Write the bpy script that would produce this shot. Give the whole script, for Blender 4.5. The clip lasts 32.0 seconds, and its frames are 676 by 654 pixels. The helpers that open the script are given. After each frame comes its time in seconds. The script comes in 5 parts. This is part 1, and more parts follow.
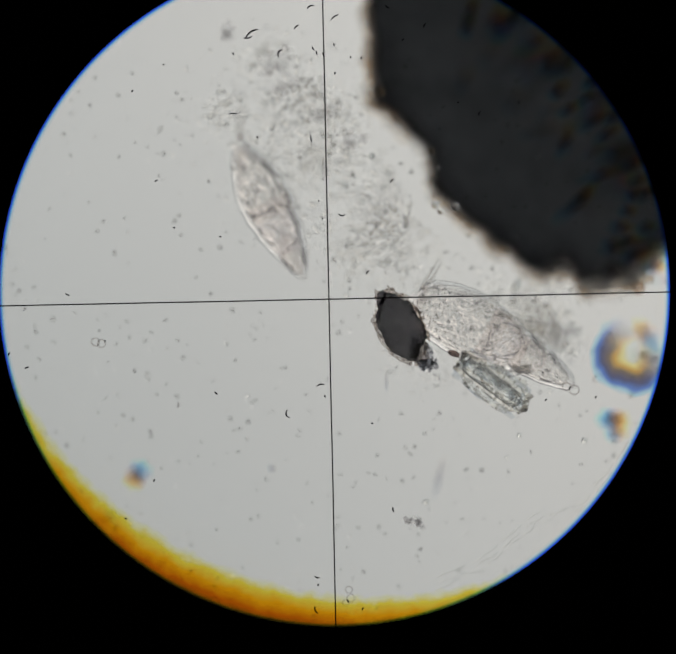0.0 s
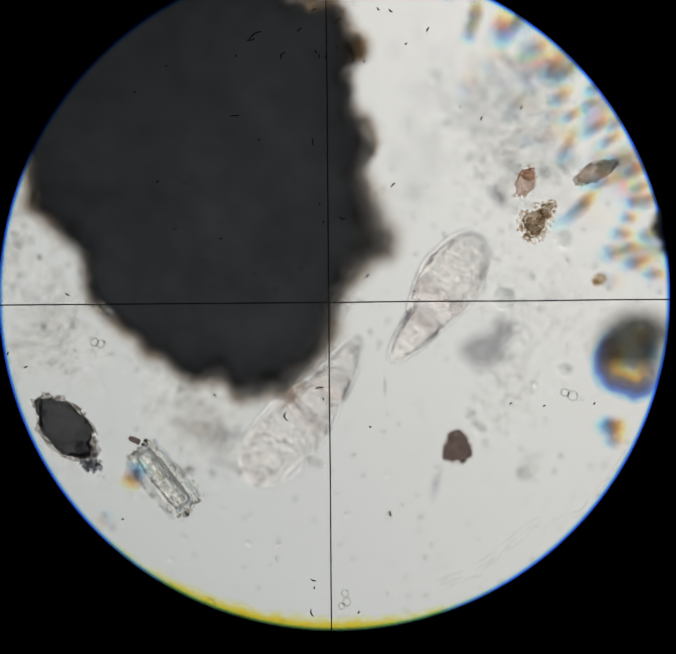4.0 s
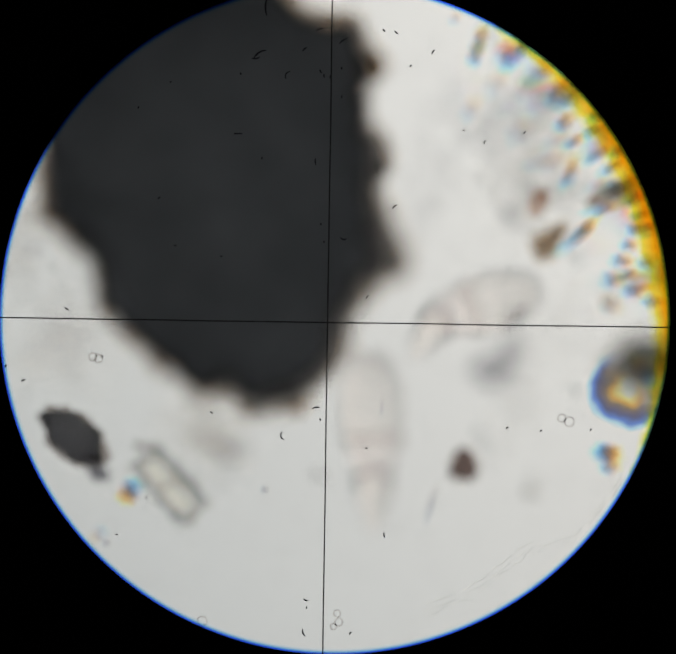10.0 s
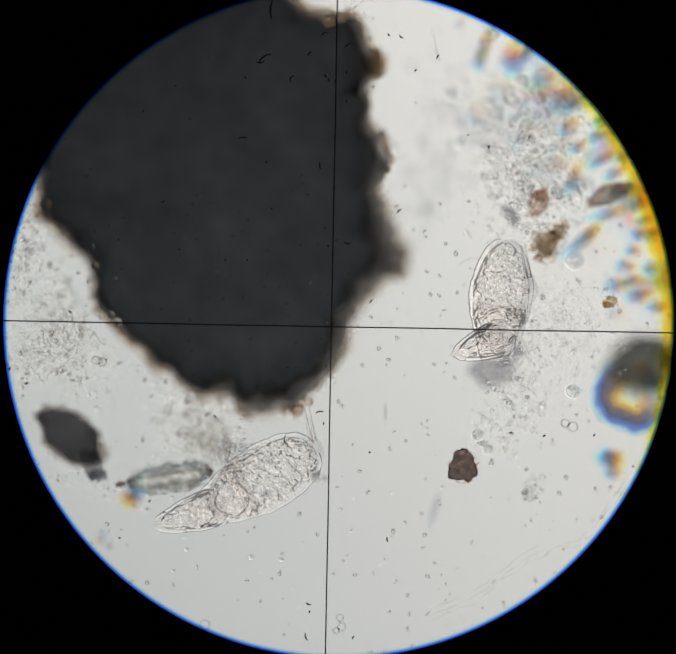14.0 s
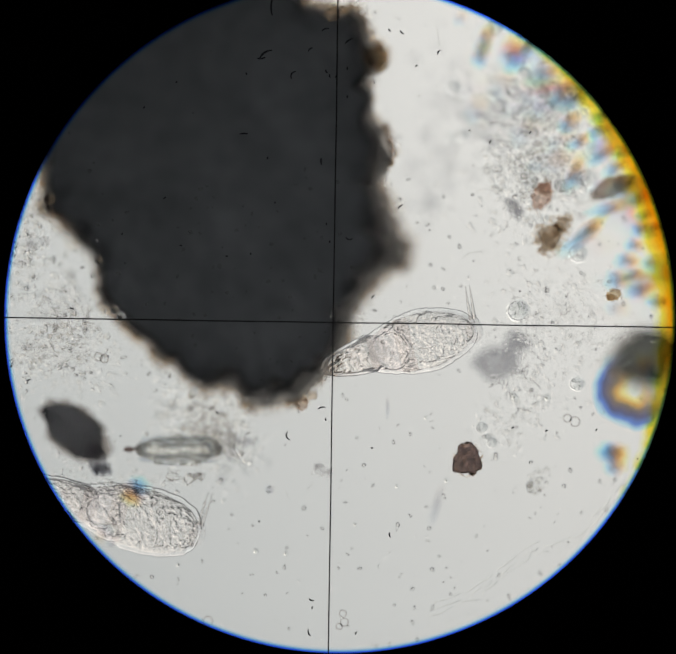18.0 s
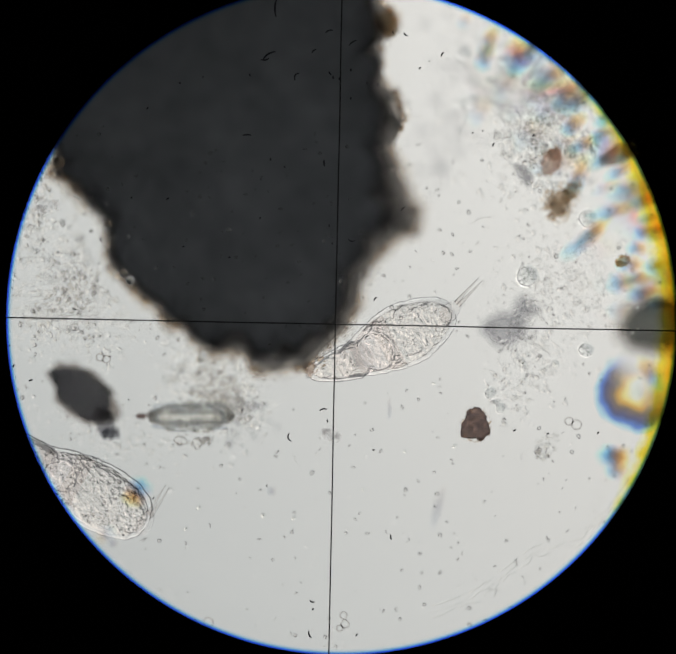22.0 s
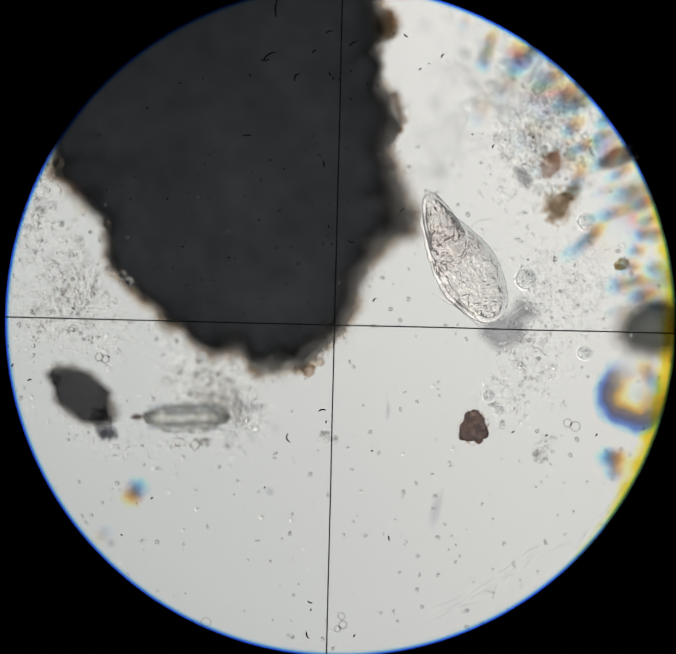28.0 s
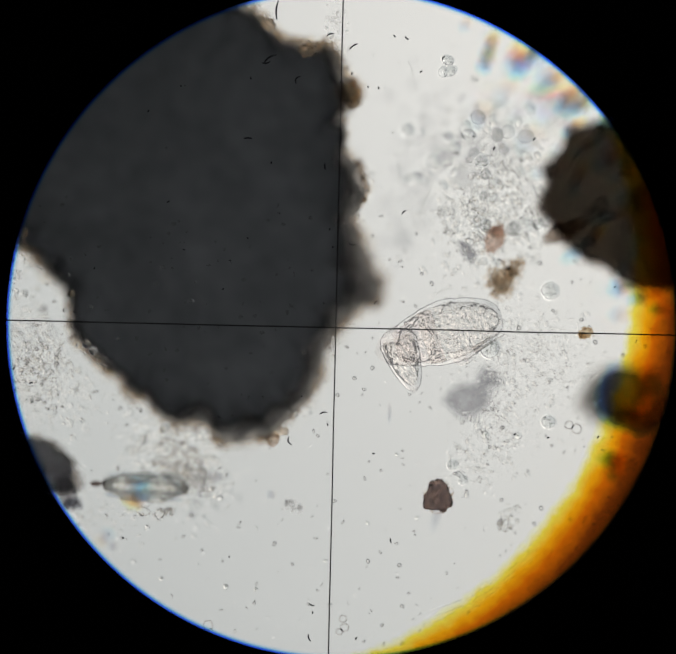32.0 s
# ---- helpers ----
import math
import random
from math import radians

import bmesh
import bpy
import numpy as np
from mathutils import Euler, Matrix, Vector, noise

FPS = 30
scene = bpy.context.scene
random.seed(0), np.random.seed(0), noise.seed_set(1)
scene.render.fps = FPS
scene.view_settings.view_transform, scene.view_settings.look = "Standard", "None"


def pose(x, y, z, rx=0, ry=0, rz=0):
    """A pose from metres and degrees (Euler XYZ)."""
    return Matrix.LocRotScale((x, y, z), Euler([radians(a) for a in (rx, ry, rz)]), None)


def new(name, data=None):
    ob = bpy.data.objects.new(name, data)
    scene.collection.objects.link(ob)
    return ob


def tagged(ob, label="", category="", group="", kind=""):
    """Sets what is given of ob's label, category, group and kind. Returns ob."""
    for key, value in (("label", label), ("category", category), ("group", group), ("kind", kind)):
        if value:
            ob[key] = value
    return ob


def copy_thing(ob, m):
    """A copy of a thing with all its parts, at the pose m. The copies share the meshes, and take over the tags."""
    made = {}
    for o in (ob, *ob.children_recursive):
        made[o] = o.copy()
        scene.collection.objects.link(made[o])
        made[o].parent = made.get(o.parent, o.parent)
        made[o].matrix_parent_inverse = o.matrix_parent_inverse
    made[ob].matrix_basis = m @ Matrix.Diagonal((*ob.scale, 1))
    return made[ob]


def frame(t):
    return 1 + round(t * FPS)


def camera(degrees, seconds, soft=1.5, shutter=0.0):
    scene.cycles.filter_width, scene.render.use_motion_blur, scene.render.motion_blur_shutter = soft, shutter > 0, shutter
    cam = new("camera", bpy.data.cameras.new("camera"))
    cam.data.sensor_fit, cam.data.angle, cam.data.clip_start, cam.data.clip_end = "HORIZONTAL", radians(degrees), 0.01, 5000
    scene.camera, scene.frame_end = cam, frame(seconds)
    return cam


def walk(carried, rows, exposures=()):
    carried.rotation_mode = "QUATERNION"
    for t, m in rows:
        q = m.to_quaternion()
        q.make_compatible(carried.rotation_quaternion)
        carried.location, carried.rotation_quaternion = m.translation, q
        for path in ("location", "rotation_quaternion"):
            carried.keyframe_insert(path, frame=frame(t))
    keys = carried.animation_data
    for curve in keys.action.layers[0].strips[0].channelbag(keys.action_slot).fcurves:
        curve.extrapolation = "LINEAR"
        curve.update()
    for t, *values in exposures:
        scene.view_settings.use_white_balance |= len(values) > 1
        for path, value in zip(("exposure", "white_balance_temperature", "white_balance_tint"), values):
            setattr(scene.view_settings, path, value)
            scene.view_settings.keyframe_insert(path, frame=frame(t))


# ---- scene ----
# A drop of pond water on a slide, seen through a microscope's eyepiece.
# Built at a thousand times life size: one micrometre is one millimetre here.
STEP = 0.0005          # the chart's step: half a micrometre, magnified
HEIGHT = 40.0          # from the plane in focus up to the lens
WIDE = 0.7840          # the width seen in the plane in focus

cam = camera(2 * math.degrees(math.atan(WIDE / 2 / HEIGHT)), 32.0, soft=1.8)
scene.cycles.max_bounces = scene.cycles.transmission_bounces = scene.cycles.transparent_max_bounces = 24
cam.data.dof.use_dof = True
cam.data.dof.focus_distance = HEIGHT
cam.data.dof.aperture_fstop = 0.52

# seconds, camera x, y, roll, eyepiece x, y, height of the plane in focus
PATH = (
    (0, -0.3612, -0.0846, -1.20, -0.3710, -0.0521, 0.130),
    (0.5, -0.3024, -0.0968, -1.18, -0.3117, -0.0644, 0.130),
    (1, -0.3247, -0.0849, -1.16, -0.3340, -0.0529, 0.005),
    (1.5, -0.3118, -0.0666, -1.13, -0.3212, -0.0347, 0.120),
    (2, -0.2693, -0.0650, -1.10, -0.2792, -0.0335, 0.122),
    (2.5, -0.1839, -0.0730, -1.04, -0.1949, -0.0420, 0.123),
    (3, -0.1128, -0.0391, -0.98, -0.1238, -0.0076, 0.124),
    (3.5, 0.0294, 0.0291, -0.80, 0.0193, 0.0600, 0.190),
    (5.5, 0.0237, 0.0243, 0.33, 0.0106, 0.0410, 0.000),
    (6, 0.0221, 0.0258, 0.35, 0.0100, 0.0414, 0.000),
    (6.5, 0.0121, 0.0287, 0.54, 0.0010, 0.0443, 0.000),
    (7, 0.0101, 0.0331, 0.74, -0.0016, 0.0467, 0.000),
    (7.5, 0.0116, 0.0412, 0.90, -0.0011, 0.0493, 0.000),
    (8, 0.0136, 0.0464, 1.05, -0.0010, 0.0483, 0.000),
    (8.5, 0.0129, 0.0457, 0.93, -0.0011, 0.0482, 0.000),
    (9, 0.0167, 0.0465, 0.81, 0.0041, 0.0516, 0.360),
    (9.5, 0.0167, 0.0465, 0.83, 0.0046, 0.0516, 0.350),
    (10, 0.0166, 0.0464, 0.85, 0.0045, 0.0515, 0.340),
    (10.5, 0.0180, 0.0464, 0.88, 0.0060, 0.0505, 0.210),
    (11, 0.0180, 0.0463, 0.90, 0.0064, 0.0489, 0.130),
    (11.5, 0.0183, 0.0472, 0.94, 0.0083, 0.0488, 0.105),
    (12, 0.0192, 0.0471, 0.99, 0.0092, 0.0477, 0.100),
    (12.5, 0.0196, 0.0480, 1.03, 0.0091, 0.0481, 0.100),
    (13, 0.0205, 0.0469, 1.07, 0.0105, 0.0460, 0.099),
    (13.5, 0.0190, 0.0469, 1.06, 0.0100, 0.0465, 0.099),
    (14, 0.0181, 0.0464, 1.05, 0.0105, 0.0466, 0.099),
    (14.5, 0.0187, 0.0456, 1.01, 0.0107, 0.0457, 0.099),
    (16.5, 0.0157, 0.0430, 0.83, 0.0101, 0.0481, 0.098),
    (17, 0.0142, 0.0439, 0.84, 0.0086, 0.0481, 0.097),
    (17.5, 0.0132, 0.0424, 0.84, 0.0076, 0.0476, 0.097),
    (18, 0.0137, 0.0389, 0.85, 0.0081, 0.0441, 0.097),
    (18.5, 0.0306, 0.0462, 0.84, 0.0251, 0.0518, 0.097),
    (19, 0.0517, 0.0790, 0.83, 0.0476, 0.0847, 0.096),
    (19.5, 0.0525, 0.0809, 0.87, 0.0479, 0.0861, 0.096),
    (20, 0.0412, 0.0597, 0.92, 0.0366, 0.0648, 0.096),
    (20.5, 0.0270, 0.0323, 0.96, 0.0220, 0.0375, 0.096),
    (21, 0.0172, 0.0161, 1.00, 0.0126, 0.0212, 0.095),
    (21.5, 0.0059, -0.0024, 1.07, 0.0018, 0.0018, 0.095),
    (22, 0.0042, -0.0021, 1.15, 0.0012, 0.0011, 0.095),
    (22.5, 0.0049, -0.0044, 1.07, 0.0009, -0.0002, 0.095),
    (23, 0.0041, -0.0042, 1.00, 0.0000, -0.0000, 0.094),
    (23.5, 0.0036, -0.0032, 1.00, -0.0005, 0.0010, 0.094),
    (24, 0.0046, -0.0047, 1.00, 0.0000, -0.0005, 0.094),
    (24.5, 0.0058, -0.0038, 0.87, 0.0013, -0.0001, 0.094),
    (25, 0.0111, -0.0099, 0.74, 0.0020, -0.0002, 0.093),
    (25.5, 0.0085, -0.0099, 1.10, -0.0002, 0.0017, 0.093),
    (27.5, 0.0073, -0.0035, 1.15, 0.0027, 0.0021, 0.092),
    (28, 0.0057, 0.0002, 1.40, 0.0016, 0.0024, 0.092),
    (28.5, 0.0047, 0.0029, 1.35, 0.0002, 0.0035, 0.092),
    (29, 0.0069, 0.0000, 1.30, 0.0014, 0.0017, 0.091),
    (29.5, 0.0249, 0.0440, 1.30, 0.0209, 0.0441, 0.091),
    (30, 0.0412, 0.0753, 1.30, 0.0382, 0.0745, 0.091),
    (30.5, 0.0407, 0.0763, 1.30, 0.0377, 0.0750, 0.091),
    (31, 0.0451, 0.0799, 1.30, 0.0421, 0.0791, 0.090),
    (31.5, 0.0461, 0.0820, 1.30, 0.0426, 0.0806, 0.090),
    (32, 0.0456, 0.0814, 1.30, 0.0431, 0.0806, 0.090),
)
walk(cam, [(t, pose(x, y, HEIGHT + f, 0, 0, r)) for t, x, y, r, ex, ey, f in PATH],
     ((0, -0.15), (1, -0.08), (2, -0.06), (3, -0.04), (3.5, 0.14), (5.5, 0.14), (9, 0.2), (13, 0.16), (32, 0.2)))

# ---- light: the lamp under the stage, and a dim room ----
LAMP = 1.06
world = bpy.data.worlds.new("room")
scene.world = world
world.use_nodes = True
world.node_tree.nodes["Background"].inputs[0].default_value = (0.245, 0.252, 0.26, 1)
world.node_tree.nodes["Background"].inputs[1].default_value = 1.0


# ---- materials ----
def material(name):
    m = bpy.data.materials.new(name)
    m.use_nodes = True
    m.node_tree.nodes.clear()
    return m, m.node_tree.nodes, m.node_tree.links


def out(n, l, socket):
    l.new(socket, n.new("ShaderNodeOutputMaterial").inputs[0])


def ramp(n, stops):
    r = n.new("ShaderNodeValToRGB")
    e = r.color_ramp.elements
    while len(e) < len(stops):
        e.new(0.5)
    for el, (p, c) in zip(e, stops):
        el.position, el.color = p, (*c, 1)
    return r


def solid(name, a, b, size, rough=0.9, bump=0.4, shine=0.2):
    """An opaque grainy surface between two colours; size is the grain in metres."""
    m, n, l = material(name)
    co = n.new("ShaderNodeTexCoord")
    big, fine = n.new("ShaderNodeTexNoise"), n.new("ShaderNodeTexNoise")
    big.inputs["Scale"].default_value, fine.inputs["Scale"].default_value = 0.2 / size, 1 / size
    big.inputs["Detail"].default_value = fine.inputs["Detail"].default_value = 6
    mix = n.new("ShaderNodeMath")
    mix.operation = "MULTIPLY"
    l.new(big.outputs["Fac"], mix.inputs[0])
    l.new(fine.outputs["Fac"], mix.inputs[1])
    r = ramp(n, ((0.1, a), (0.45, b)))
    p, bp = n.new("ShaderNodeBsdfPrincipled"), n.new("ShaderNodeBump")
    for t in (big, fine):
        l.new(co.outputs["Object"], t.inputs["Vector"])
    l.new(mix.outputs[0], r.inputs[0])
    l.new(r.outputs[0], p.inputs["Base Color"])
    p.inputs["Roughness"].default_value = rough
    p.inputs["Specular IOR Level"].default_value = shine
    bp.inputs["Strength"].default_value, bp.inputs["Distance"].default_value = bump, size
    l.new(fine.outputs["Fac"], bp.inputs["Height"])
    l.new(bp.outputs[0], p.inputs["Normal"])
    out(n, l, p.outputs[0])
    return m


def jelly(name, ior, colour, size=0.0, bump=0.0, rough=0.0, detail=2.0):
    """Clear or tinted body in water: refracts a little; size and bump give a granular inside."""
    m, n, l = material(name)
    g = n.new("ShaderNodeBsdfGlass")
    g.inputs["Color"].default_value = (*colour, 1)
    g.inputs["IOR"].default_value, g.inputs["Roughness"].default_value = ior, rough
    if size:
        co, t, bp = n.new("ShaderNodeTexCoord"), n.new("ShaderNodeTexNoise"), n.new("ShaderNodeBump")
        t.inputs["Scale"].default_value, t.inputs["Detail"].default_value = 1 / size, detail
        bp.inputs["Strength"].default_value, bp.inputs["Distance"].default_value = bump, size
        l.new(co.outputs["Object"], t.inputs["Vector"])
        l.new(t.outputs["Fac"], bp.inputs["Height"])
        l.new(bp.outputs[0], g.inputs["Normal"])
    out(n, l, g.outputs[0])
    return m


def film_tint(name, a, b, size):
    """A thin translucent skin that lets part of the light through unbent, mottled between two tints."""
    m, n, l = material(name)
    co, t, tr = n.new("ShaderNodeTexCoord"), n.new("ShaderNodeTexNoise"), n.new("ShaderNodeBsdfTransparent")
    t.inputs["Scale"].default_value, t.inputs["Detail"].default_value = 1 / size, 4.0
    r = ramp(n, ((0.3, a), (0.7, b)))
    l.new(co.outputs["Object"], t.inputs["Vector"])
    l.new(t.outputs["Fac"], r.inputs[0])
    l.new(r.outputs[0], tr.inputs[0])
    out(n, l, tr.outputs[0])
    return m


def radial_fringe(name, r0, r1, stops, mottle=0.0):
    """A sheet with the lens's colour fringe painted in by the distance from its middle, a little unevenly."""
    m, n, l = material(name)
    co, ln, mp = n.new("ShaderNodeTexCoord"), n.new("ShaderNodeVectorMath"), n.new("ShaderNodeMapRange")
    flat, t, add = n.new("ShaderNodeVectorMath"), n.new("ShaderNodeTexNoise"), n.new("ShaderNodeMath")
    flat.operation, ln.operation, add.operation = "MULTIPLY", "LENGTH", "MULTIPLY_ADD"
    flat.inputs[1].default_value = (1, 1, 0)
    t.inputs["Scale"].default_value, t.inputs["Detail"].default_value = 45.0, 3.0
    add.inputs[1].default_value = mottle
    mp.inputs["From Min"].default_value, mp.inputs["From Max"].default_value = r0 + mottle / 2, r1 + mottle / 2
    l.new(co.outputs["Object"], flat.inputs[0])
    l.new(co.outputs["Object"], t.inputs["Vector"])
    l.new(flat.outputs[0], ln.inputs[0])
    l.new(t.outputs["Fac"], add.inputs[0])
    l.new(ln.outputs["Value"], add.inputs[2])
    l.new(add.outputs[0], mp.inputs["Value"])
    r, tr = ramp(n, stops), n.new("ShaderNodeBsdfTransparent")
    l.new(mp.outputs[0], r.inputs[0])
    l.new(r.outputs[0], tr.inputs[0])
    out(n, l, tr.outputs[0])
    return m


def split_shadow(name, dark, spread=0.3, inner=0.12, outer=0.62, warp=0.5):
    """A speck on the lens, out of focus: its shadow, painted as a tint, falls a little further out along its own x axis
    in blue than in red.
    """
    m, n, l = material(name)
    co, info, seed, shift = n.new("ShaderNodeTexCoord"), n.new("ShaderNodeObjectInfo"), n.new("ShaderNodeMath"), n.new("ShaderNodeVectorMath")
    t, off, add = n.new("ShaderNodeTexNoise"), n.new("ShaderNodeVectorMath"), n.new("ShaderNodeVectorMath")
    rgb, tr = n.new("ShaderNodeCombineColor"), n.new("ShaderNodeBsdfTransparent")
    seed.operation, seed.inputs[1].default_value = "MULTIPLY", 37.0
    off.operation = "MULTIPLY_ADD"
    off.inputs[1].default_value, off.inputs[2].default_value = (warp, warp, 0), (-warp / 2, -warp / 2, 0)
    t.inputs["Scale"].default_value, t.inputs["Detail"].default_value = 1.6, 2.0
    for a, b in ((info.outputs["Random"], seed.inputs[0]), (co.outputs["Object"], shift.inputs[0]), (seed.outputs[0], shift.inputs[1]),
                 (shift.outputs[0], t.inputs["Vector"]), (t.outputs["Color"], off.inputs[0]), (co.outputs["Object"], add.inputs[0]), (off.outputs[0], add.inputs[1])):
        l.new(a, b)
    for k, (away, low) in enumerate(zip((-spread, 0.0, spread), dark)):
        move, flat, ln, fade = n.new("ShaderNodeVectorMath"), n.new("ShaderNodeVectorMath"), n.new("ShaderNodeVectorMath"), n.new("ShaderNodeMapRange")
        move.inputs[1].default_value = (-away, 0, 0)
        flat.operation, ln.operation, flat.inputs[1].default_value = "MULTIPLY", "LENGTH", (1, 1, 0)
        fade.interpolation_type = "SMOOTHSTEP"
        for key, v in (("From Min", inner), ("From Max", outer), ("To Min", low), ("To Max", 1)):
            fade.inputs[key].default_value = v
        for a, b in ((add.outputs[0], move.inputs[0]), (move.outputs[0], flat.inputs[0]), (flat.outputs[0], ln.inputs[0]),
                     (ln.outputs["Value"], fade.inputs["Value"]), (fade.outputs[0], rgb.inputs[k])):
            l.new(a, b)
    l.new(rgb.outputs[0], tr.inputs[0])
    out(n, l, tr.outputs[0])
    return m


def stain_film(name, split=0.012, grain=1.0):
    """A dried film on the lens near its upper rim: specks drawn out towards the rim, each colour's shadow painted at
    its own distance from the middle.
    """
    m, n, l = material(name)
    co, sep, ln, ang = n.new("ShaderNodeTexCoord"), n.new("ShaderNodeSeparateXYZ"), n.new("ShaderNodeVectorMath"), n.new("ShaderNodeMath")
    ln.operation, ang.operation = "LENGTH", "ARCTAN2"
    big = n.new("ShaderNodeTexNoise")
    big.inputs["Scale"].default_value, big.inputs["Detail"].default_value = 24.0, 3.0
    rim, far, a0, a1 = [n.new("ShaderNodeMapRange") for k in range(4)]
    for node, f0, f1 in ((rim, 0.325, 0.372), (far, 0.262, 0.335), (a0, -0.06, 0.10), (a1, 1.16, 1.0)):
        node.interpolation_type = "SMOOTHSTEP"
        node.inputs["From Min"].default_value, node.inputs["From Max"].default_value = f0, f1
    rim.inputs["To Min"].default_value = 0.16
    sway, less = n.new("ShaderNodeMath"), n.new("ShaderNodeMath")
    sway.operation, sway.inputs[1].default_value = "MULTIPLY_ADD", 0.07
    less.operation, less.inputs[1].default_value = "SUBTRACT", 0.035
    m1, m2, m3 = n.new("ShaderNodeMath"), n.new("ShaderNodeMath"), n.new("ShaderNodeMath")
    for q in (m1, m2, m3):
        q.operation = "MULTIPLY"
    rgb, tr, veil = n.new("ShaderNodeCombineColor"), n.new("ShaderNodeBsdfTransparent"), n.new("ShaderNodeMix")
    veil.data_type = "RGBA"
    veil.inputs[6].default_value = (1, 1, 1, 1)
    for a, b in ((co.outputs["Object"], sep.inputs[0]), (co.outputs["Object"], ln.inputs[0]), (co.outputs["Object"], big.inputs["Vector"]),
                 (sep.outputs["Y"], ang.inputs[0]), (sep.outputs["X"], ang.inputs[1]), (big.outputs["Fac"], sway.inputs[0]), (ln.outputs["Value"], sway.inputs[2]),
                 (sway.outputs[0], less.inputs[0]), (less.outputs[0], rim.inputs["Value"]), (less.outputs[0], far.inputs["Value"]),
                 (ang.outputs[0], a0.inputs["Value"]), (ang.outputs[0], a1.inputs["Value"]), (a0.outputs[0], m1.inputs[0]), (a1.outputs[0], m1.inputs[1]),
                 (m1.outputs[0], m2.inputs[0]), (far.outputs[0], m2.inputs[1]), (m2.outputs[0], m3.inputs[0]), (rim.outputs[0], m3.inputs[1])):
        l.new(a, b)
    for k, away in enumerate((-split, 0.0, split)):
        less_r, arc, long_r, place, t, tone = (n.new("ShaderNodeMath"), n.new("ShaderNodeMath"), n.new("ShaderNodeMath"), n.new("ShaderNodeCombineXYZ"),
                                               n.new("ShaderNodeTexNoise"), n.new("ShaderNodeMapRange"))
        less_r.operation, less_r.inputs[1].default_value = "SUBTRACT", away
        arc.operation, arc.inputs[1].default_value = "MULTIPLY", 0.36
        long_r.operation, long_r.inputs[1].default_value = "MULTIPLY", 0.62
        t.inputs["Scale"].default_value, t.inputs["Detail"].default_value = 30.0 / grain, 0.6
        tone.interpolation_type = "SMOOTHSTEP"
        for key, v in (("From Min", 0.34), ("From Max", 0.56), ("To Min", 0.55), ("To Max", 1.0)):
            tone.inputs[key].default_value = v
        for a, b in ((ln.outputs["Value"], less_r.inputs[0]), (ang.outputs[0], arc.inputs[0]), (less_r.outputs[0], long_r.inputs[0]),
                     (arc.outputs[0], place.inputs[0]), (long_r.outputs[0], place.inputs[1]), (place.outputs[0], t.inputs["Vector"]),
                     (t.outputs["Fac"], tone.inputs["Value"]), (tone.outputs[0], rgb.inputs[k])):
            l.new(a, b)
    for a, b in ((rgb.outputs[0], veil.inputs[7]), (m3.outputs[0], veil.inputs["Factor"]), (veil.outputs[2], tr.inputs[0])):
        l.new(a, b)
    out(n, l, tr.outputs[0])
    return m


def drop_stain(name, stops):
    """A drop on the lens: rings of colour, strongest on its -x side, open on the other."""
    m, n, l = material(name)
    co, t, off, add, ln = (n.new("ShaderNodeTexCoord"), n.new("ShaderNodeTexNoise"), n.new("ShaderNodeVectorMath"),
                           n.new("ShaderNodeVectorMath"), n.new("ShaderNodeVectorMath"))
    sep, side, mix, tr, r = n.new("ShaderNodeSeparateXYZ"), n.new("ShaderNodeMapRange"), n.new("ShaderNodeMix"), n.new("ShaderNodeBsdfTransparent"), ramp(n, stops)
    off.operation, ln.operation = "MULTIPLY_ADD", "LENGTH"
    off.inputs[1].default_value, off.inputs[2].default_value = (0.42, 0.42, 0), (-0.21, -0.21, 0)
    t.inputs["Scale"].default_value, t.inputs["Detail"].default_value = 1.7, 1.0
    side.interpolation_type = "SMOOTHSTEP"
    for key, v in (("From Min", -0.35), ("From Max", 0.6), ("To Min", 1), ("To Max", 0)):
        side.inputs[key].default_value = v
    mix.data_type = "RGBA"
    mix.inputs[6].default_value = (1, 1, 1, 1)
    for a, b in ((co.outputs["Object"], t.inputs["Vector"]), (t.outputs["Color"], off.inputs[0]), (co.outputs["Object"], add.inputs[0]), (off.outputs[0], add.inputs[1]),
                 (add.outputs[0], ln.inputs[0]), (ln.outputs["Value"], r.inputs[0]), (co.outputs["Object"], sep.inputs[0]), (sep.outputs["X"], side.inputs["Value"]),
                 (side.outputs[0], mix.inputs["Factor"]), (r.outputs[0], mix.inputs[7]), (mix.outputs[2], tr.inputs[0])):
        l.new(a, b)
    out(n, l, tr.outputs[0])
    return m


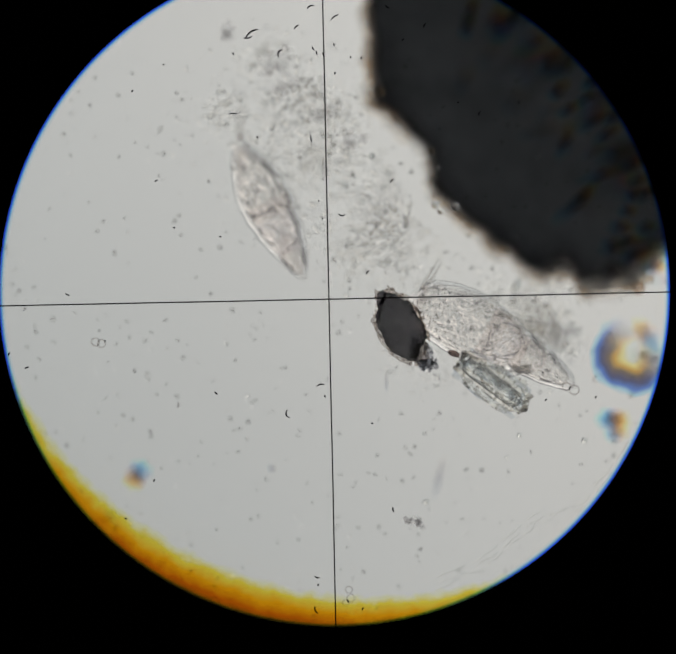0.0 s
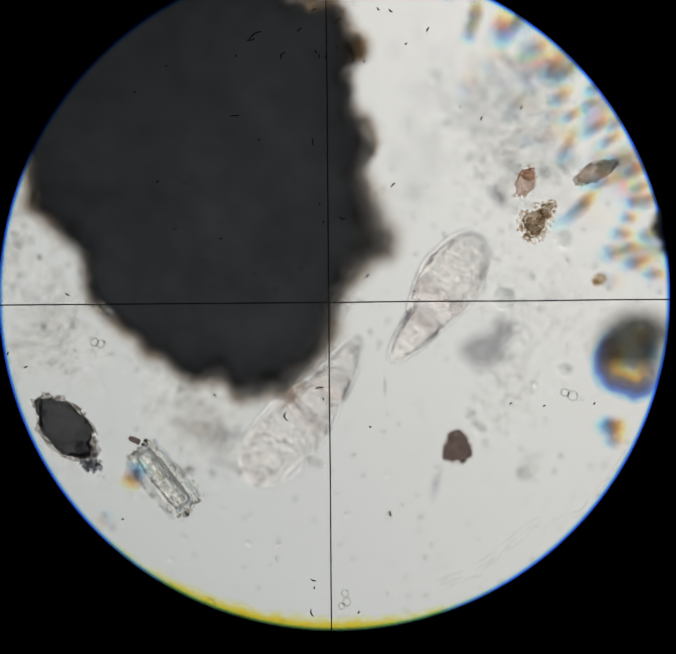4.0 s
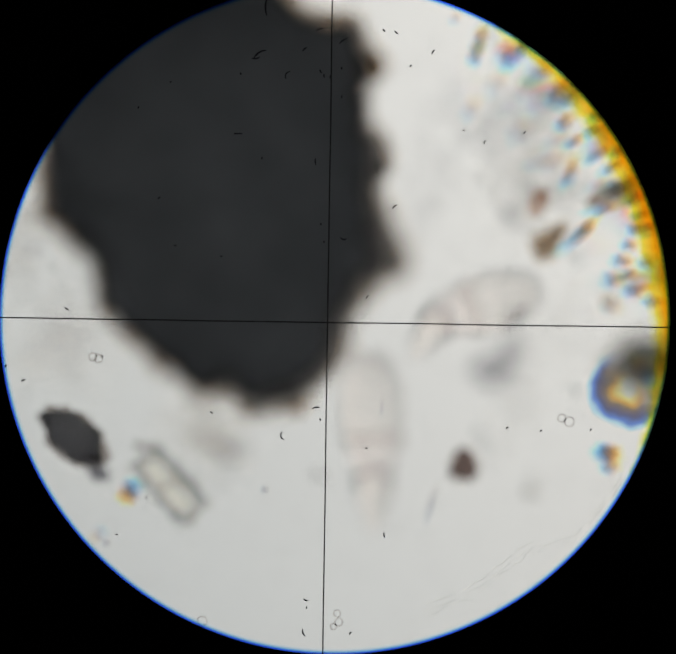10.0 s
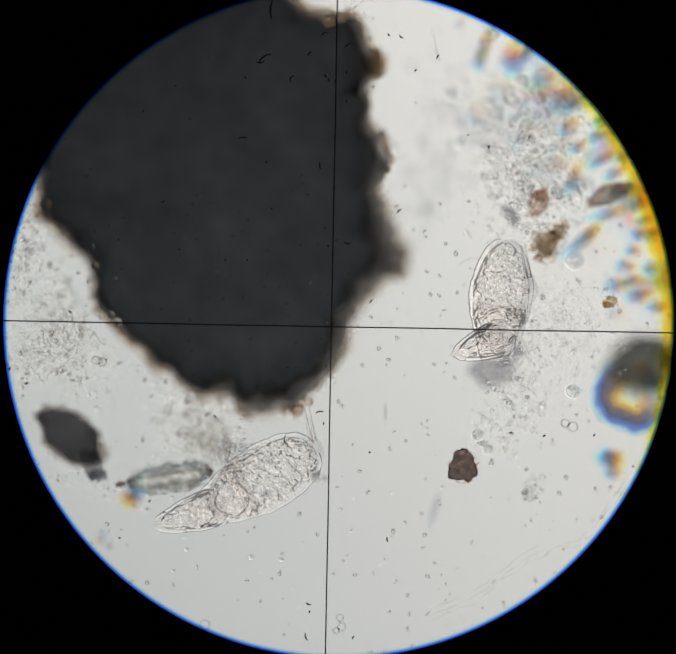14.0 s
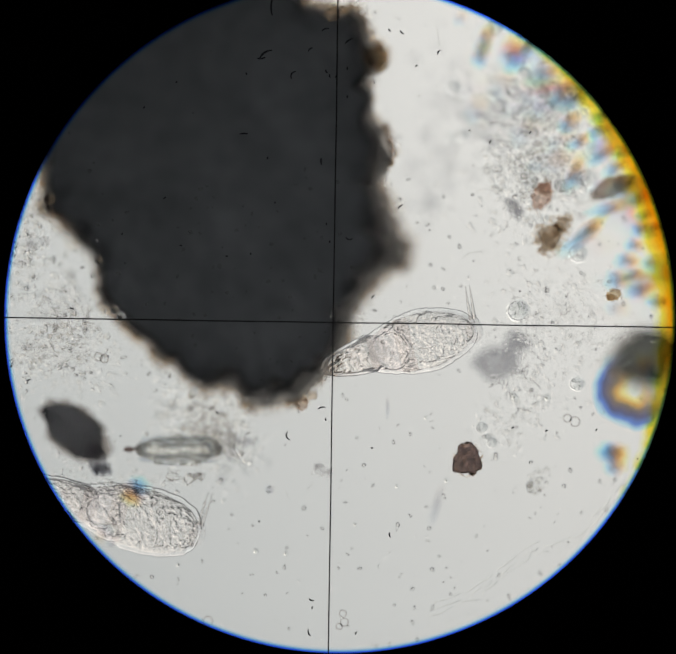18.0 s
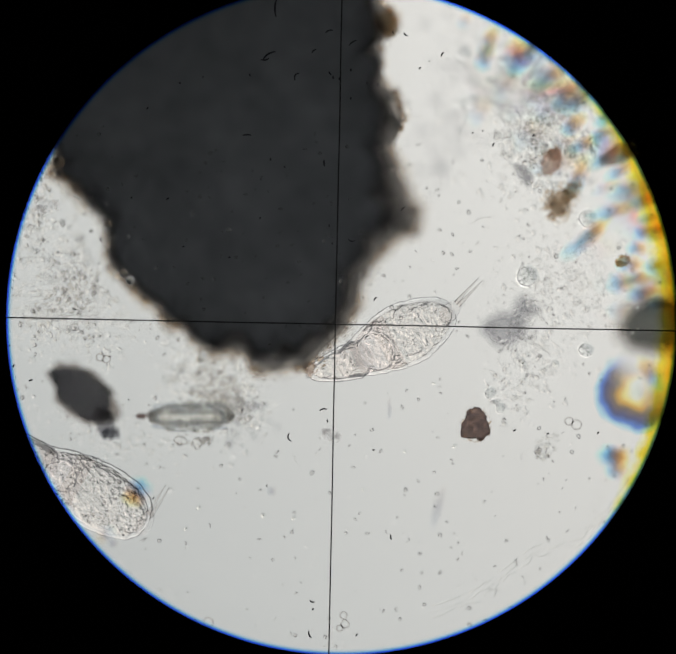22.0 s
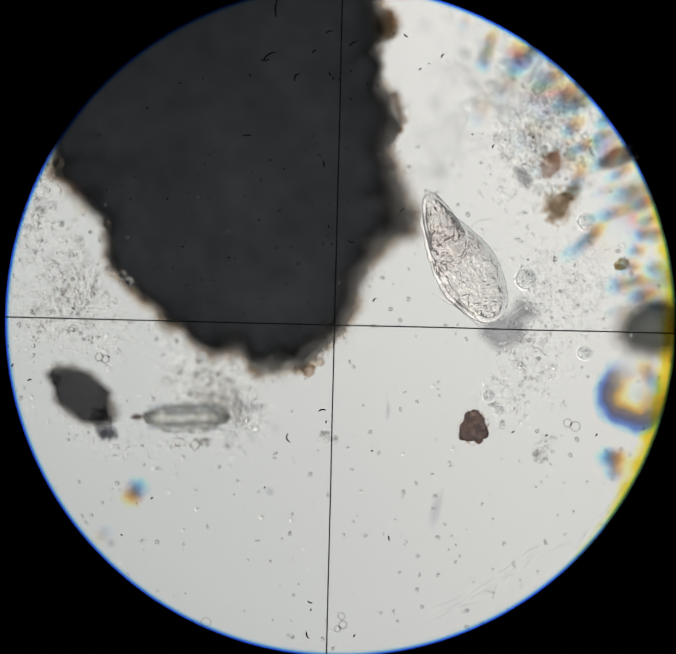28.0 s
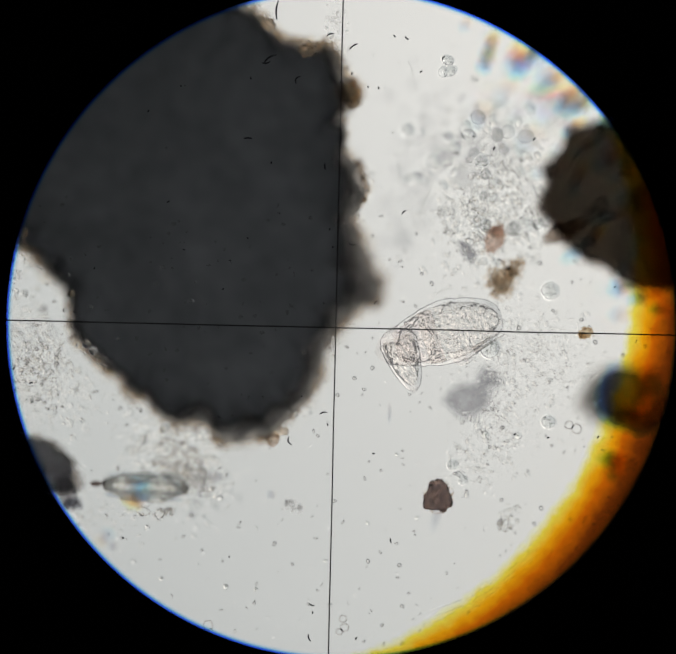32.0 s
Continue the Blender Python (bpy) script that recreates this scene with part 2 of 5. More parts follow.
def lamp_glass(name):
    """A frosted lens with a brighter ring round its middle, fading to its rim, and a little brighter to one side."""
    m, n, l = material(name)
    co, t, sep = n.new("ShaderNodeTexCoord"), n.new("ShaderNodeTexNoise"), n.new("ShaderNodeSeparateXYZ")
    flat, ln, fall, side = n.new("ShaderNodeVectorMath"), n.new("ShaderNodeVectorMath"), n.new("ShaderNodeMapRange"), n.new("ShaderNodeMapRange")
    flat.operation, ln.operation = "MULTIPLY", "LENGTH"
    flat.inputs[1].default_value = (1, 1, 0)
    for key, v in (("From Min", 0.0), ("From Max", 1.667)):
        fall.inputs[key].default_value = v
    glow = n.new("ShaderNodeValToRGB")
    e = glow.color_ramp.elements
    for p, v in ((0.49, 0.62), (0.64, 0.97), (0.76, 0.92)):
        e.new(p).color = (v, v, v, 1)
    e[0].color, e[-1].color = (0.62, 0.62, 0.62, 1), (0.16, 0.16, 0.16, 1)
    glow.color_ramp.interpolation = "EASE"
    for key, v in (("From Min", -0.4), ("From Max", 0.4), ("To Min", 0.82), ("To Max", 1.06)):
        side.inputs[key].default_value = v
    t.inputs["Scale"].default_value = 1.1
    for a, b in ((co.outputs["Object"], t.inputs["Vector"]), (co.outputs["Object"], flat.inputs[0]), (co.outputs["Object"], sep.inputs[0]),
                 (flat.outputs[0], ln.inputs[0]), (ln.outputs["Value"], fall.inputs["Value"]), (sep.outputs["X"], side.inputs["Value"])):
        l.new(a, b)
    r, e = ramp(n, ((0.22, (0.955, 0.982, 0.968)), (0.5, (0.988, 0.985, 0.958)), (0.78, (1.012, 0.988, 0.944)))), n.new("ShaderNodeEmission")
    across, blend = n.new("ShaderNodeVectorMath"), n.new("ShaderNodeMath")
    across.operation, across.inputs[1].default_value = "DOT_PRODUCT", (0.75, 0.55, 0)
    blend.operation, blend.inputs[1].default_value = "MULTIPLY_ADD", 0.4
    lean = n.new("ShaderNodeMapRange")
    for key, v in (("From Min", -0.45), ("From Max", 0.45), ("To Min", -0.05), ("To Max", 0.65)):
        lean.inputs[key].default_value = v
    for a, b in ((co.outputs["Object"], across.inputs[0]), (across.outputs["Value"], lean.inputs["Value"]), (t.outputs["Fac"], blend.inputs[0]), (lean.outputs[0], blend.inputs[2])):
        l.new(a, b)
    m1, m2 = n.new("ShaderNodeMath"), n.new("ShaderNodeMath")
    m1.operation = m2.operation = "MULTIPLY"
    m2.inputs[1].default_value = LAMP
    low, m3 = n.new("ShaderNodeMapRange"), n.new("ShaderNodeMath")
    m3.operation = "MULTIPLY"
    for key, v in (("From Min", -0.4), ("From Max", 0.4), ("To Min", 0.83), ("To Max", 1.09)):
        low.inputs[key].default_value = v
    l.new(sep.outputs["Y"], low.inputs["Value"])
    l.new(low.outputs[0], m3.inputs[1])
    l.new(fall.outputs[0], glow.inputs[0])
    l.new(glow.outputs[0], m1.inputs[0])
    l.new(side.outputs[0], m1.inputs[1])
    l.new(m1.outputs[0], m2.inputs[0])
    l.new(m2.outputs[0], m3.inputs[0])
    l.new(m3.outputs[0], e.inputs["Strength"])
    l.new(blend.outputs[0], r.inputs[0])
    l.new(r.outputs[0], e.inputs[0])
    out(n, l, e.outputs[0])
    return m


M_BLACK = solid("black_metal", (0.0002, 0.0002, 0.0002), (0.0004, 0.0004, 0.0004), 0.01, 1.0, 0.4, 0.0)
M_LINE = solid("etched_line", (0.01, 0.01, 0.01), (0.02, 0.02, 0.02), 0.002)
M_HAIR = solid("dust_black", (0.01, 0.01, 0.012), (0.04, 0.04, 0.05), 0.002)
M_LAMP = lamp_glass("lamp_lens")
M_GLASS = jelly("slide_glass", 1.45, (0.997, 0.999, 0.994))
M_CLUMP = solid("dark_detritus", (0.19, 0.197, 0.205), (0.325, 0.332, 0.34), 0.02, 0.95, 0.5)
M_BROWN = film_tint("brown_detritus", (0.15, 0.137, 0.12), (0.30, 0.27, 0.235), 0.025)
M_CRUMB = jelly("amber_crumb", 1.03, (0.91, 0.86, 0.80), 0.003, 0.4, 0.2)
M_CRUMB2 = jelly("umber_crumb", 1.03, (0.80, 0.73, 0.67), 0.003, 0.4, 0.25)
M_RUST = film_tint("rust_grain", (0.72, 0.645, 0.59), (0.94, 0.895, 0.85), 0.011)
M_REDDISH = film_tint("reddish_scrap", (0.71, 0.61, 0.56), (0.92, 0.845, 0.80), 0.010)
M_LUMP = film_tint("amber_lump", (0.70, 0.61, 0.49), (0.95, 0.89, 0.79), 0.008)
M_OLIVE = film_tint("olive_scrap", (0.62, 0.565, 0.505), (0.88, 0.835, 0.775), 0.008)
M_SOOTY = film_tint("sooty_skin", (0.305, 0.31, 0.33), (0.445, 0.445, 0.46), 0.02)
M_EARTH = film_tint("brown_earth", (0.28, 0.245, 0.25), (0.60, 0.51, 0.475), 0.009)
M_GREY = jelly("grey_floc", 1.03, (0.935, 0.93, 0.93), 0.004, 0.4, 0.3)
M_SKIN = jelly("clear_skin", 1.036, (0.968, 0.960, 0.958), 0.02, 0.10)
M_GUT = jelly("granular_gut", 1.09, (0.978, 0.970, 0.960))
M_EGG = jelly("pink_yolk", 1.09, (0.980, 0.962, 0.957))
M_SCRATCH = jelly("scratched_glass", 1.045, (0.99, 0.99, 0.985))
M_TOE = jelly("clear_spine", 1.075, (0.93, 0.92, 0.91))
M_CELL = jelly("algal_cell", 1.024, (0.935, 0.94, 0.942))
M_CHLORO = jelly("chloroplast", 1.024, (0.955, 0.96, 0.955))
M_SHEATH = jelly("clear_sheath", 1.055, (1.0, 1.0, 0.998))
M_BUBBLE = jelly("bright_bubble", 1.13, (1.0, 1.0, 0.995))
M_PLANKTON = jelly("plankton_cell", 1.085, (0.93, 0.925, 0.92))
M_SPECK = jelly("bacterium", 1.04, (0.985, 0.98, 0.978))
M_HAZE = jelly("grey_haze", 1.004, (0.74, 0.74, 0.755))
M_OCHRE = jelly("ochre_slime", 1.006, (0.95, 0.92, 0.875))
M_UMBER = jelly("umber_slime", 1.006, (0.86, 0.84, 0.825))
M_SKIRT = film_tint("brown_rim", (0.37, 0.357, 0.345), (0.62, 0.595, 0.57), 0.02)
M_SKIRT2 = film_tint("dark_rim", (0.50, 0.505, 0.515), (0.68, 0.68, 0.69), 0.03)
M_RIMFUZZ = film_tint("fuzzy_rim", (0.70, 0.685, 0.675), (0.88, 0.86, 0.845), 0.012)
M_VEIL = jelly("pale_haze", 1.004, (0.955, 0.955, 0.958))
M_PEBBLE = film_tint("olive_grey_pebble", (0.36, 0.375, 0.37), (0.52, 0.54, 0.53), 0.03)
M_GRAIN = jelly("mud_grain", 1.028, (0.985, 0.982, 0.978))
M_FLOC = jelly("floc_granule", 1.05, (0.985, 0.98, 0.972))
M_CRYSTAL = jelly("crystal", 1.016, (0.992, 0.988, 0.968), 0.004, 0.5)
M_GRIT = jelly("granular_crystal", 1.08, (0.985, 0.978, 0.965))
M_EDGE = film_tint("crusted_edge", (0.83, 0.855, 0.885), (0.965, 0.97, 0.975), 0.012)
# amber fringe and its fade to black, painted as a tint by radius
M_AMBER = radial_fringe("amber_fringe_tint", 0.469, 0.559, (
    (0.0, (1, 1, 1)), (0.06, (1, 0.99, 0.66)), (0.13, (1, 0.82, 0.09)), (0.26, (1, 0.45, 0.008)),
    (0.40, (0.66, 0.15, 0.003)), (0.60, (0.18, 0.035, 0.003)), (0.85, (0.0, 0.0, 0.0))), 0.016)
# the blue fringe, painted the same way
M_BLUE = radial_fringe("blue_fringe_tint", 0.3815, 0.3908, (
    (0.0, (1, 1, 1)), (0.3, (0.80, 0.92, 1)), (0.5, (0.28, 0.60, 1)), (0.7, (0.03, 0.14, 0.95)), (0.88, (0.0, 0.015, 0.55)), (1.0, (0.0, 0.0, 0.1))))
# lens stains: shadow and colour split are both painted into the tint
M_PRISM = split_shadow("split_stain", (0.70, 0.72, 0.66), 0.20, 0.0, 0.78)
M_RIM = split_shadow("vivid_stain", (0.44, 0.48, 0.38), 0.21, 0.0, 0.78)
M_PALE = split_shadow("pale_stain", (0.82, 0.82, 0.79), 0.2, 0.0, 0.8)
M_DROP = drop_stain("drop_stain", (
    (0.0, (0.80, 0.98, 1)), (0.15, (0.92, 1.0, 0.98)), (0.27, (1.0, 0.90, 0.42)), (0.38, (0.80, 0.52, 0.18)), (0.50, (0.30, 0.25, 0.22)),
    (0.64, (0.17, 0.18, 0.32)), (0.78, (0.20, 0.34, 0.80)), (0.90, (0.60, 0.86, 1.0)), (1.0, (1, 1, 1))))
M_FILM = stain_film("dried_film")
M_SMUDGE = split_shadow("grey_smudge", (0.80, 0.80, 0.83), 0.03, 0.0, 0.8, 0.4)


# ---- mesh helpers ----
def at(x, y):
    """Chart to world: the chart runs right and down in half micrometres."""
    return (x - 776) * STEP, -(y - 750) * STEP


def part(name, bm, mat, parent=None, label="", smooth=True):
    me = bpy.data.meshes.new(name)
    bm.to_mesh(me)
    bm.free()
    me.materials.append(mat)
    if smooth:
        me.polygons.foreach_set("use_smooth", [True] * len(me.polygons))
    ob = new(name, me)
    ob.parent = parent
    if label:
        ob["label"] = label
    return ob


def from_data(name, verts, faces, mat, parent=None, label="", smooth=True):
    me = bpy.data.meshes.new(name)
    me.from_pydata(verts, [], faces)
    me.update()
    me.materials.append(mat)
    if smooth:
        me.polygons.foreach_set("use_smooth", [True] * len(me.polygons))
    ob = new(name, me)
    ob.parent = parent
    if label:
        ob["label"] = label
    return ob


def rough_ball(radius, sub=3, amp=0.2, scale=1.5, seed=0.0, flat=1.0, stretch=1.0):
    bm = bmesh.new()
    bmesh.ops.create_icosphere(bm, subdivisions=sub, radius=1.0)
    for v in bm.verts:
        p = v.co * scale + Vector((seed, seed * 1.7, -seed))
        d = 1 + amp * (noise.noise(p) + 0.5 * noise.noise(p * 2.3) + 0.25 * noise.noise(p * 5.1))
        v.co = Vector((v.co.x * radius * stretch, v.co.y * radius, v.co.z * radius * flat)) * d
    return bm


BALL = bmesh.new()
bmesh.ops.create_icosphere(BALL, subdivisions=1, radius=1.0)
BALL_V = np.array([v.co[:] for v in BALL.verts])
BALL_F = [[v.index for v in f.verts] for f in BALL.faces]
BALL.free()


SPIKE_V = np.array([(math.cos(k * math.pi / 3), math.sin(k * math.pi / 3), 0) for k in range(6)] + [(0, 0, 1), (0, 0, -1)])
SPIKE_F = [[k, (k + 1) % 6, 6] for k in range(6)] + [[(k + 1) % 6, k, 7] for k in range(6)]


def splinters(name, places, mat, parent=None, label="", low=0.45, high=1.45):
    """Many small sharp-edged grains in one mesh, some flat and some steep; places as for scatter."""
    rnd = random.Random(len(places))
    verts, faces, k = [], [], 0
    for x, y, z, a, b, w in places:
        c, s = math.cos(w), math.sin(w)
        h = min(a, b) * rnd.uniform(low, high)
        for p in SPIKE_V:
            u, v = p[0] * a * rnd.uniform(0.75, 1.25), p[1] * b * rnd.uniform(0.75, 1.25)
            verts.append((x + u * c - v * s, y + u * s + v * c, z + p[2] * h))
        faces += [[i + k for i in f] for f in SPIKE_F]
        k += 8
    return from_data(name, verts, faces, mat, parent, label, False)


def scatter(name, places, mat, parent=None, label="", flat=1.0):
    """Many small rounded grains in one mesh; places holds x, y, z, length, width, turn."""
    verts, faces, k = [], [], 0
    for x, y, z, a, b, w in places:
        c, s = math.cos(w), math.sin(w)
        v = BALL_V * (a, b, min(a, b) * flat) * np.random.uniform(0.8, 1.2, BALL_V.shape)
        verts += [(x + p[0] * c - p[1] * s, y + p[0] * s + p[1] * c, z + p[2]) for p in v]
        faces += [[i + k for i in f] for f in BALL_F]
        k += len(BALL_V)
    return from_data(name, verts, faces, mat, parent, label)


def loft(rows, flat=0.65, segs=28, lumps=0.0, scale=30.0, seed=0.0, n=26, crinkle=0.0, wave=14.0):
    """A closed body along x from rows of (x, half width) in chart steps."""
    bm = bmesh.new()
    xs = [r[0] for r in rows]
    ws = [r[1] for r in rows]
    rings = []
    for i in range(n + 1):
        u = xs[0] + (xs[-1] - xs[0]) * (0.5 - 0.5 * math.cos(math.pi * i / n))
        w = float(np.interp(u, xs, ws))
        ring = []
        for j in range(segs):
            a = 2 * math.pi * j / segs
            p = Vector((u * STEP, w * STEP * math.cos(a), w * STEP * flat * math.sin(a)))
            d = 1 + lumps * noise.noise(p * scale + Vector((seed, 0, seed)))
            if crinkle:
                q = Vector((p.x, p.y, p.z * 2)) / (wave * STEP) + Vector((seed, 0, seed))
                d += crinkle * STEP * (0.5 - 2.2 * abs(noise.noise(q)) + 0.5 * noise.noise(q * 2.1)) / max(abs(w) * STEP * 0.6, 4 * STEP)
            ring.append(bm.verts.new((p.x, p.y * d, p.z * d)))
        rings.append(ring)
    for a, b in zip(rings, rings[1:]):
        for j in range(segs):
            bm.faces.new((a[j], b[j], b[(j + 1) % segs], a[(j + 1) % segs]))
    bm.faces.new(rings[0])
    bm.faces.new(rings[-1][::-1])
    bmesh.ops.recalc_face_normals(bm, faces=bm.faces)
    bmesh.ops.smooth_vert(bm, verts=bm.verts, factor=0.1 if crinkle else 0.4, use_axis_x=True, use_axis_y=True, use_axis_z=True)
    return bm


def tube(points, radius, sides=6, taper=True):
    """A thin curved rod through points, thinner at its ends."""
    bm = bmesh.new()
    rings = []
    for i, p in enumerate(points):
        p = Vector(p)
        d = Vector(points[min(i + 1, len(points) - 1)]) - Vector(points[max(i - 1, 0)])
        side = Vector((-d.y, d.x, 0)).normalized()
        up = d.normalized().cross(side)
        r = radius * (0.35 + 0.65 * math.sin(math.pi * (i + 0.5) / len(points))) if taper else radius
        rings.append([bm.verts.new(p + side * r * math.cos(a) + up * r * math.sin(a))
                      for a in (2 * math.pi * k / sides for k in range(sides))])
    for a, b in zip(rings, rings[1:]):
        for j in range(sides):
            bm.faces.new((a[j], a[(j + 1) % sides], b[(j + 1) % sides], b[j]))
    bm.faces.new(rings[0][::-1])
    bm.faces.new(rings[-1])
    bmesh.ops.recalc_face_normals(bm, faces=bm.faces)
    return bm


def annulus(r0, r1, thick, segs=192, bevel=0.0):
    """A flat ring; bevel leans its inner wall."""
    bm = bmesh.new()
    loops = []
    for r, z in ((r0, 0.0), (r0 + bevel, thick), (r1, thick), (r1, 0.0)):
        loops.append([bm.verts.new((r * math.cos(a), r * math.sin(a), z))
                      for a in (2 * math.pi * k / segs for k in range(segs))])
    for a, b in zip(loops, loops[1:] + loops[:1]):
        for j in range(segs):
            bm.faces.new((a[j], a[(j + 1) % segs], b[(j + 1) % segs], b[j]))
    bmesh.ops.recalc_face_normals(bm, faces=bm.faces)
    return bm


def sheet_ring(r0, r1, segs=128):
    bm = bmesh.new()
    a = [bm.verts.new((r0 * math.cos(w), r0 * math.sin(w), 0)) for w in (2 * math.pi * k / segs for k in range(segs))]
    b = [bm.verts.new((r1 * math.cos(w), r1 * math.sin(w), 0)) for w in (2 * math.pi * k / segs for k in range(segs))]
    for j in range(segs):
        bm.faces.new((a[j], b[j], b[(j + 1) % segs], a[(j + 1) % segs]))
    return bm


def empty(name, x=0, y=0, z=0, turn=0):
    ob = new(name)
    ob.matrix_basis = pose(x, y, z, 0, 0, turn)
    ob.empty_display_size = 0.05
    return ob


def coast(points, step=3.0, rough=10.0, seed=1.0, waves=((0.02, 1.0), (0.05, 0.6), (0.13, 0.4), (0.3, 0.25))):
    """A closed outline in chart steps, drawn finer and broken up by noise."""
    pts = [Vector((x, y, 0)) for x, y in points]
    n, line = len(pts), []
    for i in range(n):
        p0, p1, p2, p3 = (pts[(i + k - 1) % n] for k in range(4))
        m = max(2, int((p2 - p1).length / step))
        for k in range(m):
            t = k / m
            q = 0.5 * ((2 * p1) + (p2 - p0) * t + (2 * p0 - 5 * p1 + 4 * p2 - p3) * t * t + (3 * p1 - p0 - 3 * p2 + p3) * t ** 3)
            line.append(0.35 * q + 0.65 * p1.lerp(p2, t))
    res = []
    for i, q in enumerate(line):
        d = line[(i + 1) % len(line)] - line[i - 1]
        nrm = Vector((d.y, -d.x, 0)).normalized()
        o = sum(noise.noise(q * f + Vector((seed, 0, seed))) * a for f, a in waves)
        res.append(q + nrm * o * rough)
    return res


def mound(outline, z_edge, top, bottom, rise=0.5):
    """A thick lumpy body inside an outline (chart steps); z_edge gives the height of its widest line."""
    bm = bmesh.new()
    n = len(outline)
    mid = sum(outline, Vector()) / n
    level = sum(z_edge(q) for q in outline) / n
    layers = ((0.80, bottom), (0.95, bottom * 0.55), (0.99, None), (1.0, 0), (0.996, None), (0.985, None), (0.94, None), (0.86, None), (0.6, top), (0.3, top))
    rings = []
    for s, z in layers:
        ring = []
        for i, q in enumerate(outline):
            ze = z_edge(q)
            p = mid + (q - mid) * s
            if s == 1.0:
                h = ze
            elif s == 0.99:
                h = ze - 0.012
            elif s == 0.996:
                h = ze - 0.0002
            elif s == 0.985:
                h = ze - 0.001
            elif s in (0.94, 0.86):
                h = (0.08 * ze + 0.92 * level - 0.006 if s == 0.94 else level + 0.3 * (top - level)) + 0.003 * noise.noise(p * 0.012)
            else:
                h = z + (0.006 * noise.noise(p * 0.01) if s > 0.7 else 0)
            x, y = at(p.x, p.y)
            ring.append(bm.verts.new((x, y, h)))
        rings.append(ring)
    for a, b in zip(rings, rings[1:]):
        for j in range(n):
            bm.faces.new((a[j], a[(j + 1) % n], b[(j + 1) % n], b[j]))
    x, y = at(mid.x, mid.y)
    for ring, h in ((rings[0], bottom), (rings[-1], top)):
        c = bm.verts.new((x, y, h))
        for j in range(n):
            bm.faces.new((ring[j], ring[(j + 1) % n], c))
    bmesh.ops.recalc_face_normals(bm, faces=bm.faces)
    return bm


# ---- the microscope: lamp, slide, eyepiece ----
def build_illuminator():
    ob = empty("illuminator", 0, 0, -10.0)
    tagged(ob, "round white microscope lamp in a black housing below the slide", "lamp")
    bm = bmesh.new()
    prof = [(0.0, 0.05), (0.6, 0.045), (1.2, 0.03), (1.667, 0.0), (1.667, -0.02), (0.0, -0.02)]
    rings = [[bm.verts.new((r * math.cos(a), r * math.sin(a), z)) for a in (2 * math.pi * k / 96 for k in range(96))] for r, z in prof[1:-1]]
    for a, b in zip(rings, rings[1:]):
        for j in range(96):
            bm.faces.new((a[j], b[j], b[(j + 1) % 96], a[(j + 1) % 96]))
    bm.faces.new(rings[0])
    bm.faces.new(rings[-1][::-1])
    bmesh.ops.recalc_face_normals(bm, faces=bm.faces)
    part("lens", bm, M_LAMP, ob, "glowing frosted lens")
    part("housing", annulus(1.672, 2.0, 0.12), M_BLACK, ob, smooth=False).location.z = -0.06
    bm = bmesh.new()
    bmesh.ops.create_cone(bm, cap_ends=True, segments=96, radius1=1.8, radius2=2.0, depth=0.3)
    part("base", bm, M_BLACK, ob, smooth=False).location.z = -0.25
    return ob


def build_slide():
    bm = bmesh.new()
    bmesh.ops.create_cube(bm, size=1)
    for v in bm.verts:
        v.co = Vector((v.co.x * 3.2, v.co.y * 2.4, v.co.z * 0.10))
    bmesh.ops.bevel(bm, geom=bm.edges[:], offset=0.012, segments=2, affect="EDGES")
    ob = part("microscope_slide", bm, M_GLASS, smooth=False)
    ob.location = (0, 0, -0.36)
    return tagged(ob, "clear flat glass microscope slide lit from below", "glass slide", kind="structure")


FIELD = (0.0065, 0.0075)      # the field's middle, beside the cross


def cross(x, y):
    """From the chart of the eyepiece, with the cross at 776, 750, to its own metres."""
    return (x - 776) * STEP, -(y - 750) * STEP


